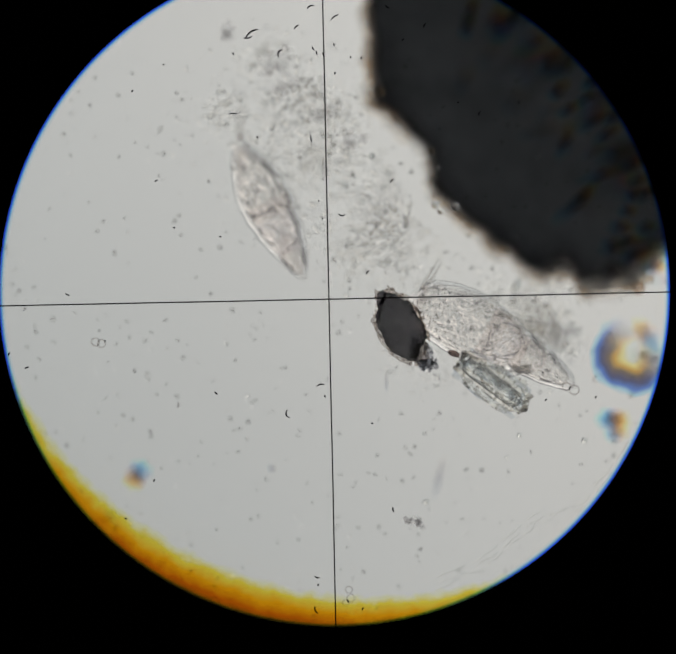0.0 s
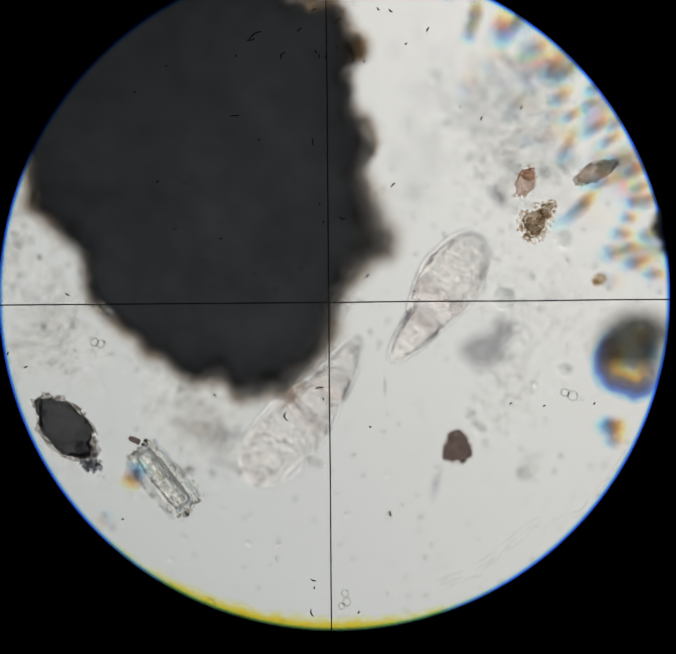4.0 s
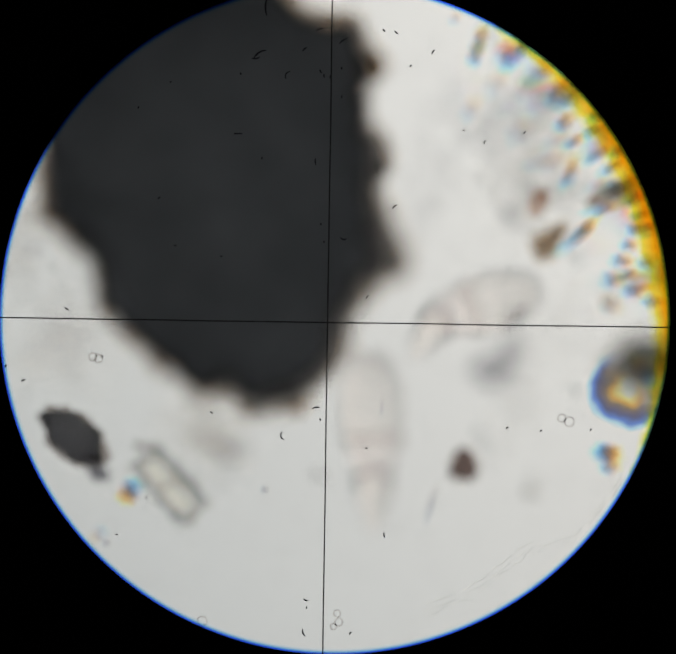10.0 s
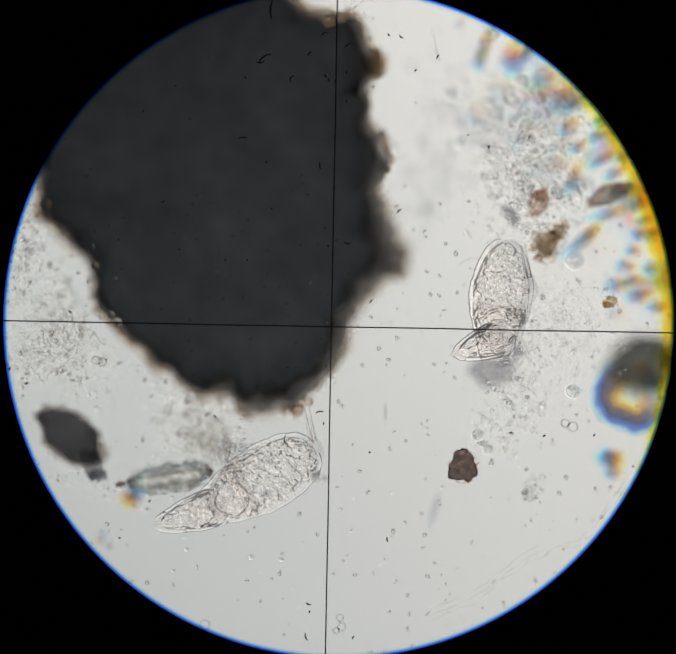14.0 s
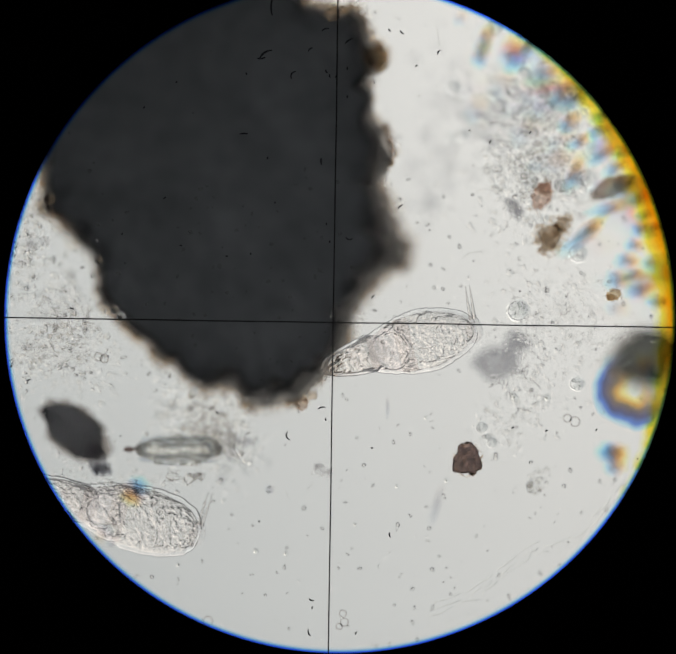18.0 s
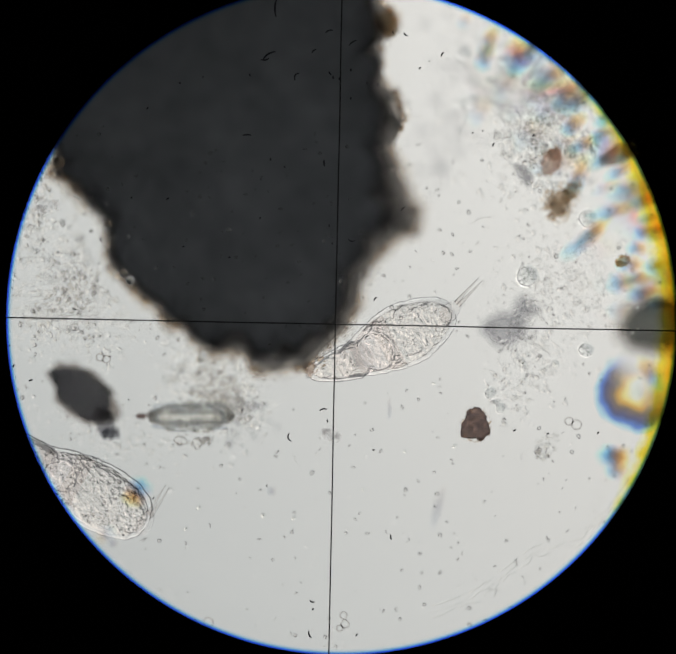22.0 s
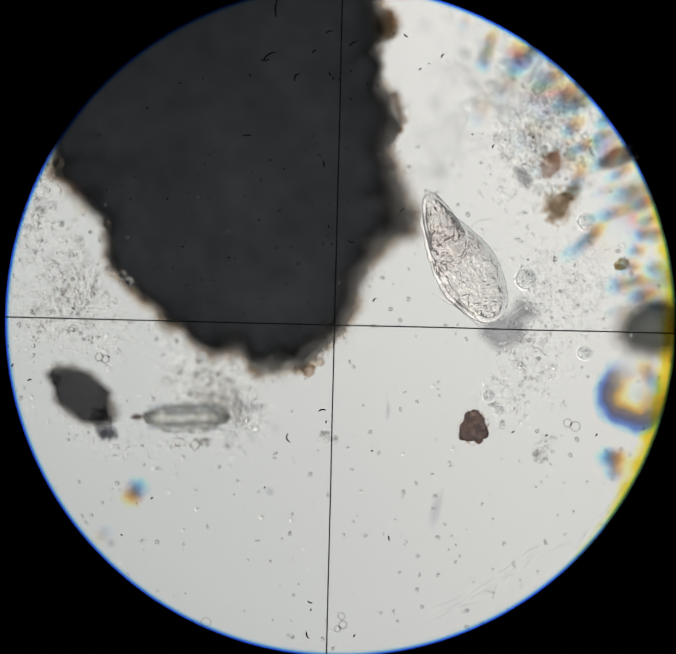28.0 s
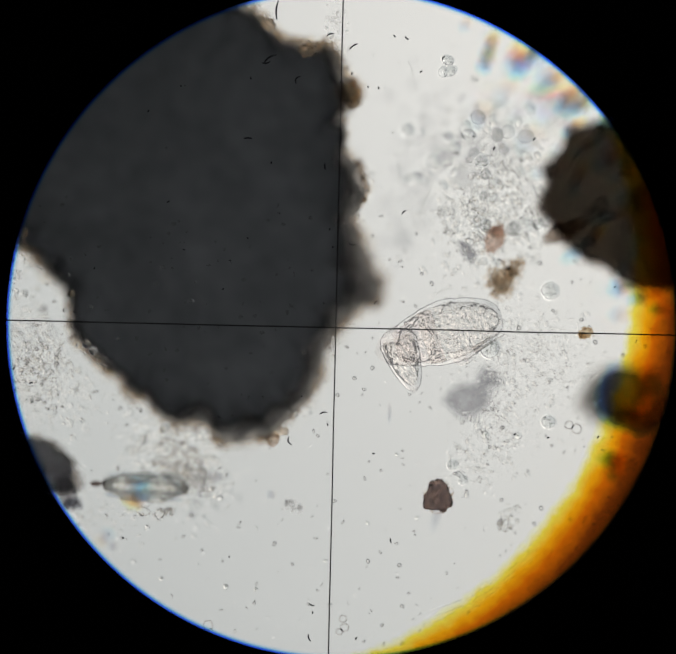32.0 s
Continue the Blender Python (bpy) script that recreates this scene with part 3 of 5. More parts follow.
def build_eyepiece():
    ob = empty("eyepiece")
    tagged(ob, "black eyepiece with a fine cross line reticle and dusty glass", "eyepiece")
    stop = part("field_stop", annulus(0.3892, 0.80, 0.02, 256, 0.004), M_BLACK, ob, "round black diaphragm", smooth=False)
    stop.location = (*FIELD, 0.008)
    part("barrel", annulus(0.3945, 0.80, 0.18, 192, 0.011), M_BLACK, ob, smooth=False).location = (*FIELD, 0.12)
    # the lens's colour error, painted on two tinted sheets
    blue = part("blue_fringe_tint", sheet_ring(0.372, 0.392, 192), M_BLUE, ob, "thin blue colour fringe of the lens, painted as a tinted sheet")
    blue.location = (*FIELD, 0.0075)
    amber = part("amber_fringe_tint", sheet_ring(0.10, 0.76, 192), M_AMBER, ob, "amber colour fringe of the lens, painted as a tinted sheet")
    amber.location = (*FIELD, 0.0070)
    film = part("dried_film", sheet_ring(0.24, 0.40, 192), M_FILM, ob, "mottled film dried on the lens, its colour fringes painted in")
    film.location = (*cross(789, 735), 0.09)
    for a, b, turn in (((-0.395, 0), (0.41, 0), 0), ((0, 0.40), (0, -0.40), 90)):
        pts = [(a[0] + (b[0] - a[0]) * k / 24 + 0.0004 * noise.noise(Vector((k * 0.3, turn, 0))) * (turn > 0),
                a[1] + (b[1] - a[1]) * k / 24 + 0.0004 * noise.noise(Vector((k * 0.3, turn, 5))) * (turn == 0), 0.006) for k in range(25)]
        part("cross_line", tube(pts, 0.00078, 6, False), M_LINE, ob, "fine black engraved line")
    # dust: chart place, length, turn in degrees, bend
    for x, y, ln, turn, bend in (
            (625, 18, 44, 88, 4), (610, 131, 36, 35, 5), (600, 138, 20, 10, -3), (676, 178, 20, 60, 6), (748, 72, 18, 20, 3), (714, 118, 14, 40, 2),
            (752, 168, 10, 120, 1), (760, 178, 9, 100, 1), (775, 180, 8, 60, 1), (803, 97, 22, 35, 2), (800, 160, 7, 90, 0), (801, 226, 7, 80, 0),
            (863, 192, 7, 90, 0), (838, 190, 5, 90, 0), (897, 70, 8, 130, 1), (926, 74, 12, 140, 2), (1012, 120, 12, 60, 2), (960, 152, 7, 40, 0),
            (1135, 327, 10, 70, 2), (1227, 303, 9, 60, 1), (928, 480, 14, 45, 2), (810, 553, 16, 170, 4), (765, 563, 5, 90, 0), (757, 522, 6, 90, 0),
            (868, 690, 11, 50, 2), (562, 316, 20, 2, 1), (566, 176, 6, 110, 0), (618, 371, 6, 90, 0), (743, 377, 16, 95, 1), (330, 258, 6, 60, 0),
            (404, 198, 5, 30, 0), (381, 467, 8, 30, 0), (420, 577, 6, 0, 0), (527, 600, 6, 0, 0), (752, 950, 18, 12, 3), (677, 1014, 20, 105, 6),
            (762, 975, 7, 100, 0), (1196, 988, 8, 30, 0), (1274, 994, 7, 30, 0), (915, 1241, 12, 100, 1), (735, 1393, 12, 160, 2), (732, 1470, 18, 110, 3),
            (737, 1412, 6, 80, 0), (294, 1249, 6, 0, 0), (255, 836, 5, 60, 0), (32, 862, 9, 60, 1), (72, 895, 10, 20, 1), (362, 1162, 7, 60, 0), (1390, 990, 7, 60, 0),
            (840, 1470, 8, 60, 1), (510, 962, 9, 140, 1), (170, 726, 11, 150, 1), (870, 1040, 6, 0, 0), (1085, 300, 5, 0, 0)):
        cx, cy = cross(x, y)
        w = math.radians(turn)
        pts = [(cx + STEP * (u * ln / 2 * math.cos(w) - bend * (1 - u * u) * math.sin(w)),
                cy + STEP * (u * ln / 2 * math.sin(w) + bend * (1 - u * u) * math.cos(w)), 0.0055) for u in (-1, -0.6, -0.2, 0.2, 0.6, 1)]
        part("dust_hair", tube(pts, 0.0010 if ln < 30 else 0.0012, 5), M_HAIR, ob)
    # stains, with the colour split of their blurred shadows painted into the tint
    disc = bmesh.new()
    mid = disc.verts.new((0, 0, 0.02))
    rim = [disc.verts.new((math.cos(a), math.sin(a), 0)) for a in (2 * math.pi * k / 20 for k in range(20))]
    for j in range(20):
        disc.faces.new((mid, rim[j], rim[(j + 1) % 20]))
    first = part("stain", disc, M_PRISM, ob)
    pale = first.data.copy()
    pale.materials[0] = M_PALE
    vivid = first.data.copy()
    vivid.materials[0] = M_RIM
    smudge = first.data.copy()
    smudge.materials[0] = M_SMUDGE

    def stain(x, y, r, turn, mesh, wide=1.0, z=0.0045):
        o = first if first.get("used") is None else new("stain", mesh)
        first["used"] = 1
        o.parent = ob
        o.data = mesh
        o.matrix_basis = pose(*cross(x, y), z, 0, 0, turn) @ Matrix.Diagonal((r * STEP, r * wide * STEP, STEP * 4, 1))
        return o

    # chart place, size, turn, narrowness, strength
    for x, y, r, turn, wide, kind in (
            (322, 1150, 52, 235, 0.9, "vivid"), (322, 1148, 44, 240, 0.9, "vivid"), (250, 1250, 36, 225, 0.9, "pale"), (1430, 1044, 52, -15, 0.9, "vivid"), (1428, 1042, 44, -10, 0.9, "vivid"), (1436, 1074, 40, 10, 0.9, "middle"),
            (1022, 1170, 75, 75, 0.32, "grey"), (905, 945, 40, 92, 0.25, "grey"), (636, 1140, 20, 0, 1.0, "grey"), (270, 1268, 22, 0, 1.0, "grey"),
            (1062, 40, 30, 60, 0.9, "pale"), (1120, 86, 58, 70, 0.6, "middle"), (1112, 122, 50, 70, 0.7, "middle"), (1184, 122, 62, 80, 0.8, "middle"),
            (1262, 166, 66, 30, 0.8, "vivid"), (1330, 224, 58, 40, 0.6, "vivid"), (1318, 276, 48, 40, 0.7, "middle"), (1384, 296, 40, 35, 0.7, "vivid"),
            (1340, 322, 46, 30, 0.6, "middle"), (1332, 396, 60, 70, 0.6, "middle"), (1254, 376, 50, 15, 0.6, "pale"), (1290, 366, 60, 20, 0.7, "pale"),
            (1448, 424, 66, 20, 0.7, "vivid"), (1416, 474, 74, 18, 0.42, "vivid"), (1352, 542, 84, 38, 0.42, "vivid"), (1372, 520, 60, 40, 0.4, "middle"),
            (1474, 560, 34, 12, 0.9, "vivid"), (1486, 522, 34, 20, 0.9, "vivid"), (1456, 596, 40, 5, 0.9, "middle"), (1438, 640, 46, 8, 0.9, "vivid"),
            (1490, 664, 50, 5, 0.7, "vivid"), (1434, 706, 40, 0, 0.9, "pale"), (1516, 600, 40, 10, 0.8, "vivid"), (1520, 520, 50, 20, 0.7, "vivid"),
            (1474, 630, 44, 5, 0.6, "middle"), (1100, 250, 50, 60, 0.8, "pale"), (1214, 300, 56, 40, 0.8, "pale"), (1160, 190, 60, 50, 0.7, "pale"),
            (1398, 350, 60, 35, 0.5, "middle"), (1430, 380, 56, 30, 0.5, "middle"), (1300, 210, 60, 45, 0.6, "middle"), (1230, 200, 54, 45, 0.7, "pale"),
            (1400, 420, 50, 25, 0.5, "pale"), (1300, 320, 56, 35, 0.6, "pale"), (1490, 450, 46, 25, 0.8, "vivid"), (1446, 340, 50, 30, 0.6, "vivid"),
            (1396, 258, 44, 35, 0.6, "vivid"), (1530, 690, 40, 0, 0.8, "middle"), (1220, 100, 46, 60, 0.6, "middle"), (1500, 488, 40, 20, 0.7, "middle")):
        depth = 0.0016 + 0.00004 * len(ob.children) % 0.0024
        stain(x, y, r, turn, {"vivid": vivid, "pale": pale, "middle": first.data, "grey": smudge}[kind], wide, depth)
    drop = first.data.copy()
    drop.materials[0] = M_DROP
    stain(1478, 890, 106, 52, drop, 0.95, 0.0026)
    stain(1512, 905, 70, 185, pale, 0.9, 0.0023)
    stain(1424, 846, 44, 300, pale, 0.7, 0.0022)
    stain(1510, 850, 60, 120, first.data, 0.7, 0.0021)
    # scratches and tiny rings in the glass
    knots = ((1462, 1095), (1420, 1157), (1360, 1217), (1300, 1238), (1240, 1258), (1180, 1308), (1110, 1362), (1010, 1400))
    for dy, first_k, wave in ((0, 0, 6), (15, 0, 9), (27, 2, 12)):
        pts = []
        for k in range(40):
            u = first_k + (7 - first_k) * k / 39
            x = float(np.interp(u, range(8), [q[0] for q in knots])) + wave * noise.noise(Vector((u * 3, dy, 0)))
            y = float(np.interp(u, range(8), [q[1] for q in knots])) + dy + wave * noise.noise(Vector((u * 3, dy, 9)))
            pts.append((*cross(x, y), 0.0025))
        for k in range(0, 38, 5):
            if noise.noise(Vector((k * 0.37, dy, 3))) < 0.22:
                part("scratch", tube(pts[k:k + 5], 0.0011, 5), M_SCRATCH, ob, "pale wavy scratch")
    for x, y, r in ((1322, 964, 9), (1340, 972, 11), (495, 1447, 11), (808, 1425, 8), (812, 1445, 9), (800, 1455, 7), (232, 838, 9), (246, 842, 9)):
        bm = bmesh.new()
        ring = [[bm.verts.new((STEP * (r + 1.8 * math.cos(b)) * math.cos(a), STEP * (r + 1.8 * math.cos(b)) * math.sin(a), STEP * 1.8 * math.sin(b)))
                 for b in (2 * math.pi * j / 6 for j in range(6))] for a in (2 * math.pi * k / 20 for k in range(20))]
        for k in range(20):
            for j in range(6):
                bm.faces.new((ring[k][j], ring[(k + 1) % 20][j], ring[(k + 1) % 20][(j + 1) % 6], ring[k][(j + 1) % 6]))
        bmesh.ops.recalc_face_normals(bm, faces=bm.faces)
        part("ring_mark", bm, M_TOE, ob).location = (*cross(x, y), 0.0022)
    return ob, amber, stop, blue


# ---- what lies in the water ----
SWIM = 0.10         # height of the swimmers


def build_clump():
    ob = empty("detritus_clump", *at(540, 400), -0.31)
    tagged(ob, "large dark opaque detritus clump with brown crumbly edges", "detritus")
    outline = coast((
        (655, -145), (703, -100), (716, -82), (731, -78), (761, -71), (781, -59), (806, -59), (826, -70), (841, -62), (856, -42),
        (865, -18), (872, 2), (893, 22), (900, 52), (889, 77), (855, 88), (867, 102), (878, 127), (878, 157), (883, 187), (906, 202),
        (917, 237), (924, 281), (916, 307), (903, 327), (893, 337), (904, 347), (919, 382), (932, 406), (945, 426), (951, 456), (966, 470),
        (974, 494), (957, 528), (918, 546), (878, 584), (850, 630), (836, 665), (832, 700), (818, 728), (811, 749), (796, 767), (774, 789),
        (757, 805), (732, 830), (713, 850), (683, 851), (643, 862), (603, 864), (586, 853), (577, 833), (562, 818), (532, 816), (492, 822),
        (462, 805), (441, 785), (421, 761), (391, 754), (372, 732), (360, 715), (320, 693), (304, 668), (281, 648), (253, 624), (240, 599),
        (246, 574), (239, 549), (228, 514), (206, 495), (181, 470), (165, 445), (145, 426), (113, 411), (114, 361), (108, 311), (111, 261),
        (104, 200), (112, 110), (140, 20), (230, -90), (360, -165), (520, -178)), 2.0, 5.0, 3.0, ((0.05, 0.5), (0.13, 0.7), (0.3, 0.6), (0.6, 0.3)))

    def near(q, x, y, r):
        return max(0.0, 1 - ((q.x - x) ** 2 + (q.y - y) ** 2) / r ** 2)

    def edge(q):
        h = -0.01 + 0.05 * noise.noise(Vector((q.x * 0.006, q.y * 0.006, 2))) + 0.03 * noise.noise(Vector((q.x * 0.03, q.y * 0.03, 7)))
        h += 0.10 * near(q, 935, 255, 80) - 0.13 * near(q, 955, 470, 150) - 0.07 * near(q, 860, 640, 120) - 0.05 * near(q, 180, 450, 160)
        return max(-0.24, min(0.10, h))

    def shore(k):
        mid = Vector((540, 370, 0))
        ring = []
        for q in outline:
            soft = 0.62 + 2.4 * near(q, 965, 470, 140) + 1.3 * near(q, 840, 660, 150) + 1.2 * near(q, 930, 260, 140) + 1.4 * near(q, 680, 860, 200) + 0.8 * near(q, 890, 20, 130)
            d = k * soft * (9 + 6 * noise.noise(q * 0.02 + Vector((k, 4, 0))) + 4 * noise.noise(q * 0.07 + Vector((0, k, 0))))
            ring.append(q - (q - mid).normalized() * max(3 * k, d))
        n = len(ring)
        return [sum((ring[(i + j) % n] for j in range(-4, 5)), Vector()) / 9 for i in range(n)]

    def under(q):
        # the opaque core hangs below the thin rim
        return max(-0.26, -0.055 + 0.85 * edge(q))

    inner = shore(3.0)
    body = part("body", mound(inner, under, -0.09, -0.31), M_CLUMP, ob)
    body.matrix_parent_inverse = ob.matrix_basis.inverted()
    for far, mat in ((outline, M_SKIRT), (shore(0.9), M_SKIRT2), (shore(1.9), M_SKIRT2)):
        bm = bmesh.new()
        loops = ([], [], [])
        for q, c in zip(far, inner):
            e = edge(q)
            g = c.lerp(Vector((540, 370, 0)), 0.008)
            low = under(c)
            loops[0].append(bm.verts.new((*at(q.x, q.y), e - (0.006 if mat is M_SKIRT2 else 0))))
            loops[1].append(bm.verts.new((*at(g.x, g.y), low - (0.018 if mat is M_SKIRT2 else 0.012))))
            loops[2].append(bm.verts.new((*at(g.x, g.y), low - (0.03 if mat is M_SKIRT2 else 0.04))))
        for a, b in zip(loops, loops[1:] + loops[:1]):
            for j in range(len(a)):
                bm.faces.new((a[j], a[(j + 1) % len(a)], b[(j + 1) % len(a)], b[j]))
        bmesh.ops.recalc_face_normals(bm, faces=bm.faces)
        g = part("skirt", bm, mat, ob, "brownish translucent rim")
        g.matrix_parent_inverse = ob.matrix_basis.inverted()
    rnd = random.Random(7)
    grains = []
    for q in outline:
        for k in range(2):
            if rnd.random() < 0.35 + 0.9 * noise.noise(q * 0.02):
                d = (q - Vector((540, 380, 0))).normalized() * rnd.uniform(-2, 7)
                x, y = at(q.x + d.x + rnd.gauss(0, 2), q.y + d.y + rnd.gauss(0, 2))
                a = rnd.uniform(1.5, 4.2) * STEP
                grains.append((x, y, edge(q) + rnd.uniform(-0.01, 0.01), a, a * rnd.uniform(0.6, 1), rnd.uniform(0, 6)))
    half = len(grains) // 2
    rnd.shuffle(grains)
    fuzz = []
    for q in outline:
        thick = 0.5 + noise.noise(q * 0.017 + Vector((3, 8, 0)))
        for k in range(int(4 * max(0.1, thick))):
            d = (q - Vector((540, 380, 0))).normalized() * abs(rnd.gauss(0, 5 + 9 * max(0, thick)))
            x, y = at(q.x + d.x + rnd.gauss(0, 3), q.y + d.y + rnd.gauss(0, 3))
            a = rnd.uniform(1.2, 4.5) * STEP
            fuzz.append((x, y, edge(q) + rnd.gauss(0, 0.05), a, a * rnd.uniform(0.5, 1), rnd.uniform(0, 6)))
    # soft translucent slime that hangs out over the edge
    slime = ([], [])
    for q in outline:
        much = 0.22 + 0.9 * noise.noise(q * 0.012 + Vector((5, 1, 0))) + 0.5 * near(q, 120, 380, 220) + 0.4 * near(q, 800, -50, 200) + 0.4 * near(q, 430, 790, 160)
        for k in range(2):
            if rnd.random() < much:
                reach = 2 + abs(rnd.gauss(0, 9)) * max(0.3, much)
                d = (q - Vector((540, 380, 0))).normalized()
                a = rnd.uniform(4, 11) * STEP
                x, y = at(q.x + d.x * reach + rnd.gauss(0, 3), q.y + d.y * reach + rnd.gauss(0, 3))
                slime[rnd.random() < 0.45].append((x, y, max(-0.25, edge(q) + rnd.gauss(-0.02, 0.03)), a, a * rnd.uniform(0.6, 1), rnd.uniform(0, 6)))
    for some, mat, label in ((slime[0], M_OCHRE, "ochre translucent slime"), (slime[1], M_UMBER, "brown translucent slime")):
        g = scatter("slime_edge", some, mat, ob, label)
        g.matrix_parent_inverse = ob.matrix_basis.inverted()
        g["kind"] = "stuff"
    g = splinters("fuzz", fuzz, M_FLOC, ob, "greyish fuzz of mud")
    g.matrix_parent_inverse = ob.matrix_basis.inverted()
    g["kind"] = "stuff"
    for name, some, mat in (("crumb_edge", grains[:half], M_CRUMB), ("dark_crumb_edge", grains[half:], M_CRUMB2)):
        g = scatter(name, some, mat, ob, "brown crumbs along the edge")
        g.matrix_parent_inverse = ob.matrix_basis.inverted()
        g["kind"] = "stuff"
    crumb_meshes = []
    for k in range(4):
        bm = rough_ball(1.0, 2, 0.5, 1.8, 3.3 * k)
        me = bpy.data.meshes.new("crumb")
        bm.to_mesh(me)
        bm.free()
        me.materials.append((M_CRUMB, M_CRUMB2)[k % 2])
        me.polygons.foreach_set("use_smooth", [True] * len(me.polygons))
        crumb_meshes.append(me)
    for k in range(90):
        q = rnd.choice(outline)
        if k < 34:
            q = rnd.choice([p for p in outline if near(p, 935, 255, 80) or near(p, 110, 380, 90) or near(p, 880, 20, 90)])
        r = rnd.uniform(3.5, 8) * STEP
        o = new("crumb", rnd.choice(crumb_meshes))
        o.parent = ob
        o.matrix_parent_inverse = ob.matrix_basis.inverted()
        o.matrix_basis = pose(*at(q.x + rnd.gauss(0, 2), q.y + rnd.gauss(0, 2)), edge(q) + 0.004, 0, 0, rnd.uniform(0, 360)) @ Matrix.Diagonal((r, r * rnd.uniform(0.6, 1), r * 0.8, 1))
    for x, y, r, m in ((882, 44, 25, M_LUMP), (892, 66, 12, M_OCHRE), (690, -110, 14, M_CRUMB), (780, -54, 16, M_CRUMB), (300, 655, 9, M_BUBBLE),
                       (245, 525, 8, M_CRUMB), (722, 852, 14, M_RUST), (128, 385, 12, M_CRUMB), (748, 832, 9, M_CRUMB)):
        g = part("lump", rough_ball(r * STEP, 4, 0.5, 2.2, x * 0.1), m, ob)
        g.matrix_parent_inverse = ob.matrix_basis.inverted()
        g.location = (*at(x, y), -0.02 if m is M_LUMP else 0.06 if m is not M_BUBBLE else 0.10)
    return ob


def build_drifting_clump():
    ob = empty("drifting_clump", 0.4, 0.2, 0.0)
    tagged(ob, "second dark brown detritus clump drifting in at the edge", "detritus")
    ring = coast([(776 + r * math.cos(a), 750 - r * math.sin(a) * 1.05) for a, r in
                  ((0.0, 190), (0.6, 185), (1.2, 175), (1.7, 165), (2.2, 195), (2.7, 190), (3.2, 205), (3.7, 180), (4.2, 165), (4.7, 200), (5.3, 260), (5.8, 240))], 5.0, 14.0, 9.0)
    part("body", mound(ring, lambda q: 0.03 * noise.noise(q * 0.02), -0.05, -0.20), M_BROWN, ob)
    mid = Vector((776, 750, 0))
    fringe = [mid + (q - mid) * (1.035 + 0.03 * noise.noise(q * 0.03)) for q in ring]
    part("skirt", mound(fringe, lambda q: 0.02 * noise.noise(q * 0.02) - 0.02, -0.03, -0.10), M_RIMFUZZ, ob, "brownish translucent rim")
    rnd = random.Random(3)
    some = []
    for q in ring:
        x, y = at(q.x + rnd.gauss(0, 5), q.y + rnd.gauss(0, 5))
        a = rnd.uniform(4, 11) * STEP
        some.append((x, y, rnd.uniform(-0.02, 0.03), a, a * 0.8, rnd.uniform(0, 6)))
    scatter("crumb_edge", some, M_UMBER, ob, "brown crumbs along the edge")["kind"] = "stuff"
    return ob


def soft_body(rows, high, seed, texture, n=150, m=90, fade=(0, 0), wobble=0.05, steep=0.55, rim=1.0):
    """A soft body along x, from rows of (x, half width) in chart steps: high in its middle, closed at its sides, thinning out over fade
    at its rear and front; texture(u, y, side) gives the height of its folds."""
    xs, ws = [r[0] for r in rows], [r[1] for r in rows]
    top = max(ws)
    verts, faces = [], []
    for side in (1, -1):
        for i in range(n + 1):
            u = xs[0] + (xs[-1] - xs[0]) * (0.5 - 0.5 * math.cos(math.pi * i / n)) if not any(fade) else xs[0] + (xs[-1] - xs[0]) * i / n
            w = float(np.interp(u, xs, ws))
            thin = (w / top) ** 0.7
            for away, reach in ((u - xs[0], fade[0]), (xs[-1] - u, fade[1])):
                if reach:
                    q = min(1.0, max(0.0, away / reach))
                    thin *= q * q * (3 - 2 * q)
            for j in range(m + 1):
                v = math.sin(math.pi / 2 * (2 * j / m - 1))
                y = v * w * (1 + wobble * (noise.noise(Vector((u / 34, 3 * math.copysign(1, v), seed))) + 0.5 * noise.noise(Vector((u / 13, 7 * math.copysign(1, v), seed)))) * abs(v))
                dome = max(0.0, 1 - abs(v) ** 2.2) ** steep
                inside = min(1.0, 4 * (1 - abs(v))) * min(1.0, w / 12) * min(1.0, thin * 1.5)
                h = 0.25 + high * thin * dome + (texture(u, y, side) * inside if inside > 0 else 0)
                verts.append((u * STEP, y * STEP, side * max(0.15, h) * STEP * rim))
    k = (n + 1) * (m + 1)
    for i in range(n):
        for j in range(m):
            a = i * (m + 1) + j
            faces.append((a, a + m + 1, a + m + 2, a + 1))
            faces.append((k + a, k + a + 1, k + a + m + 2, k + a + m + 1))
    edge = [j for j in range(m + 1)] + [i * (m + 1) + m for i in range(1, n + 1)] + [n * (m + 1) + j for j in range(m - 1, -1, -1)] + [i * (m + 1) for i in range(n - 1, 0, -1)]
    for a, b in zip(edge, edge[1:] + edge[:1]):
        faces.append((b, a, k + a, k + b))
    return verts, faces


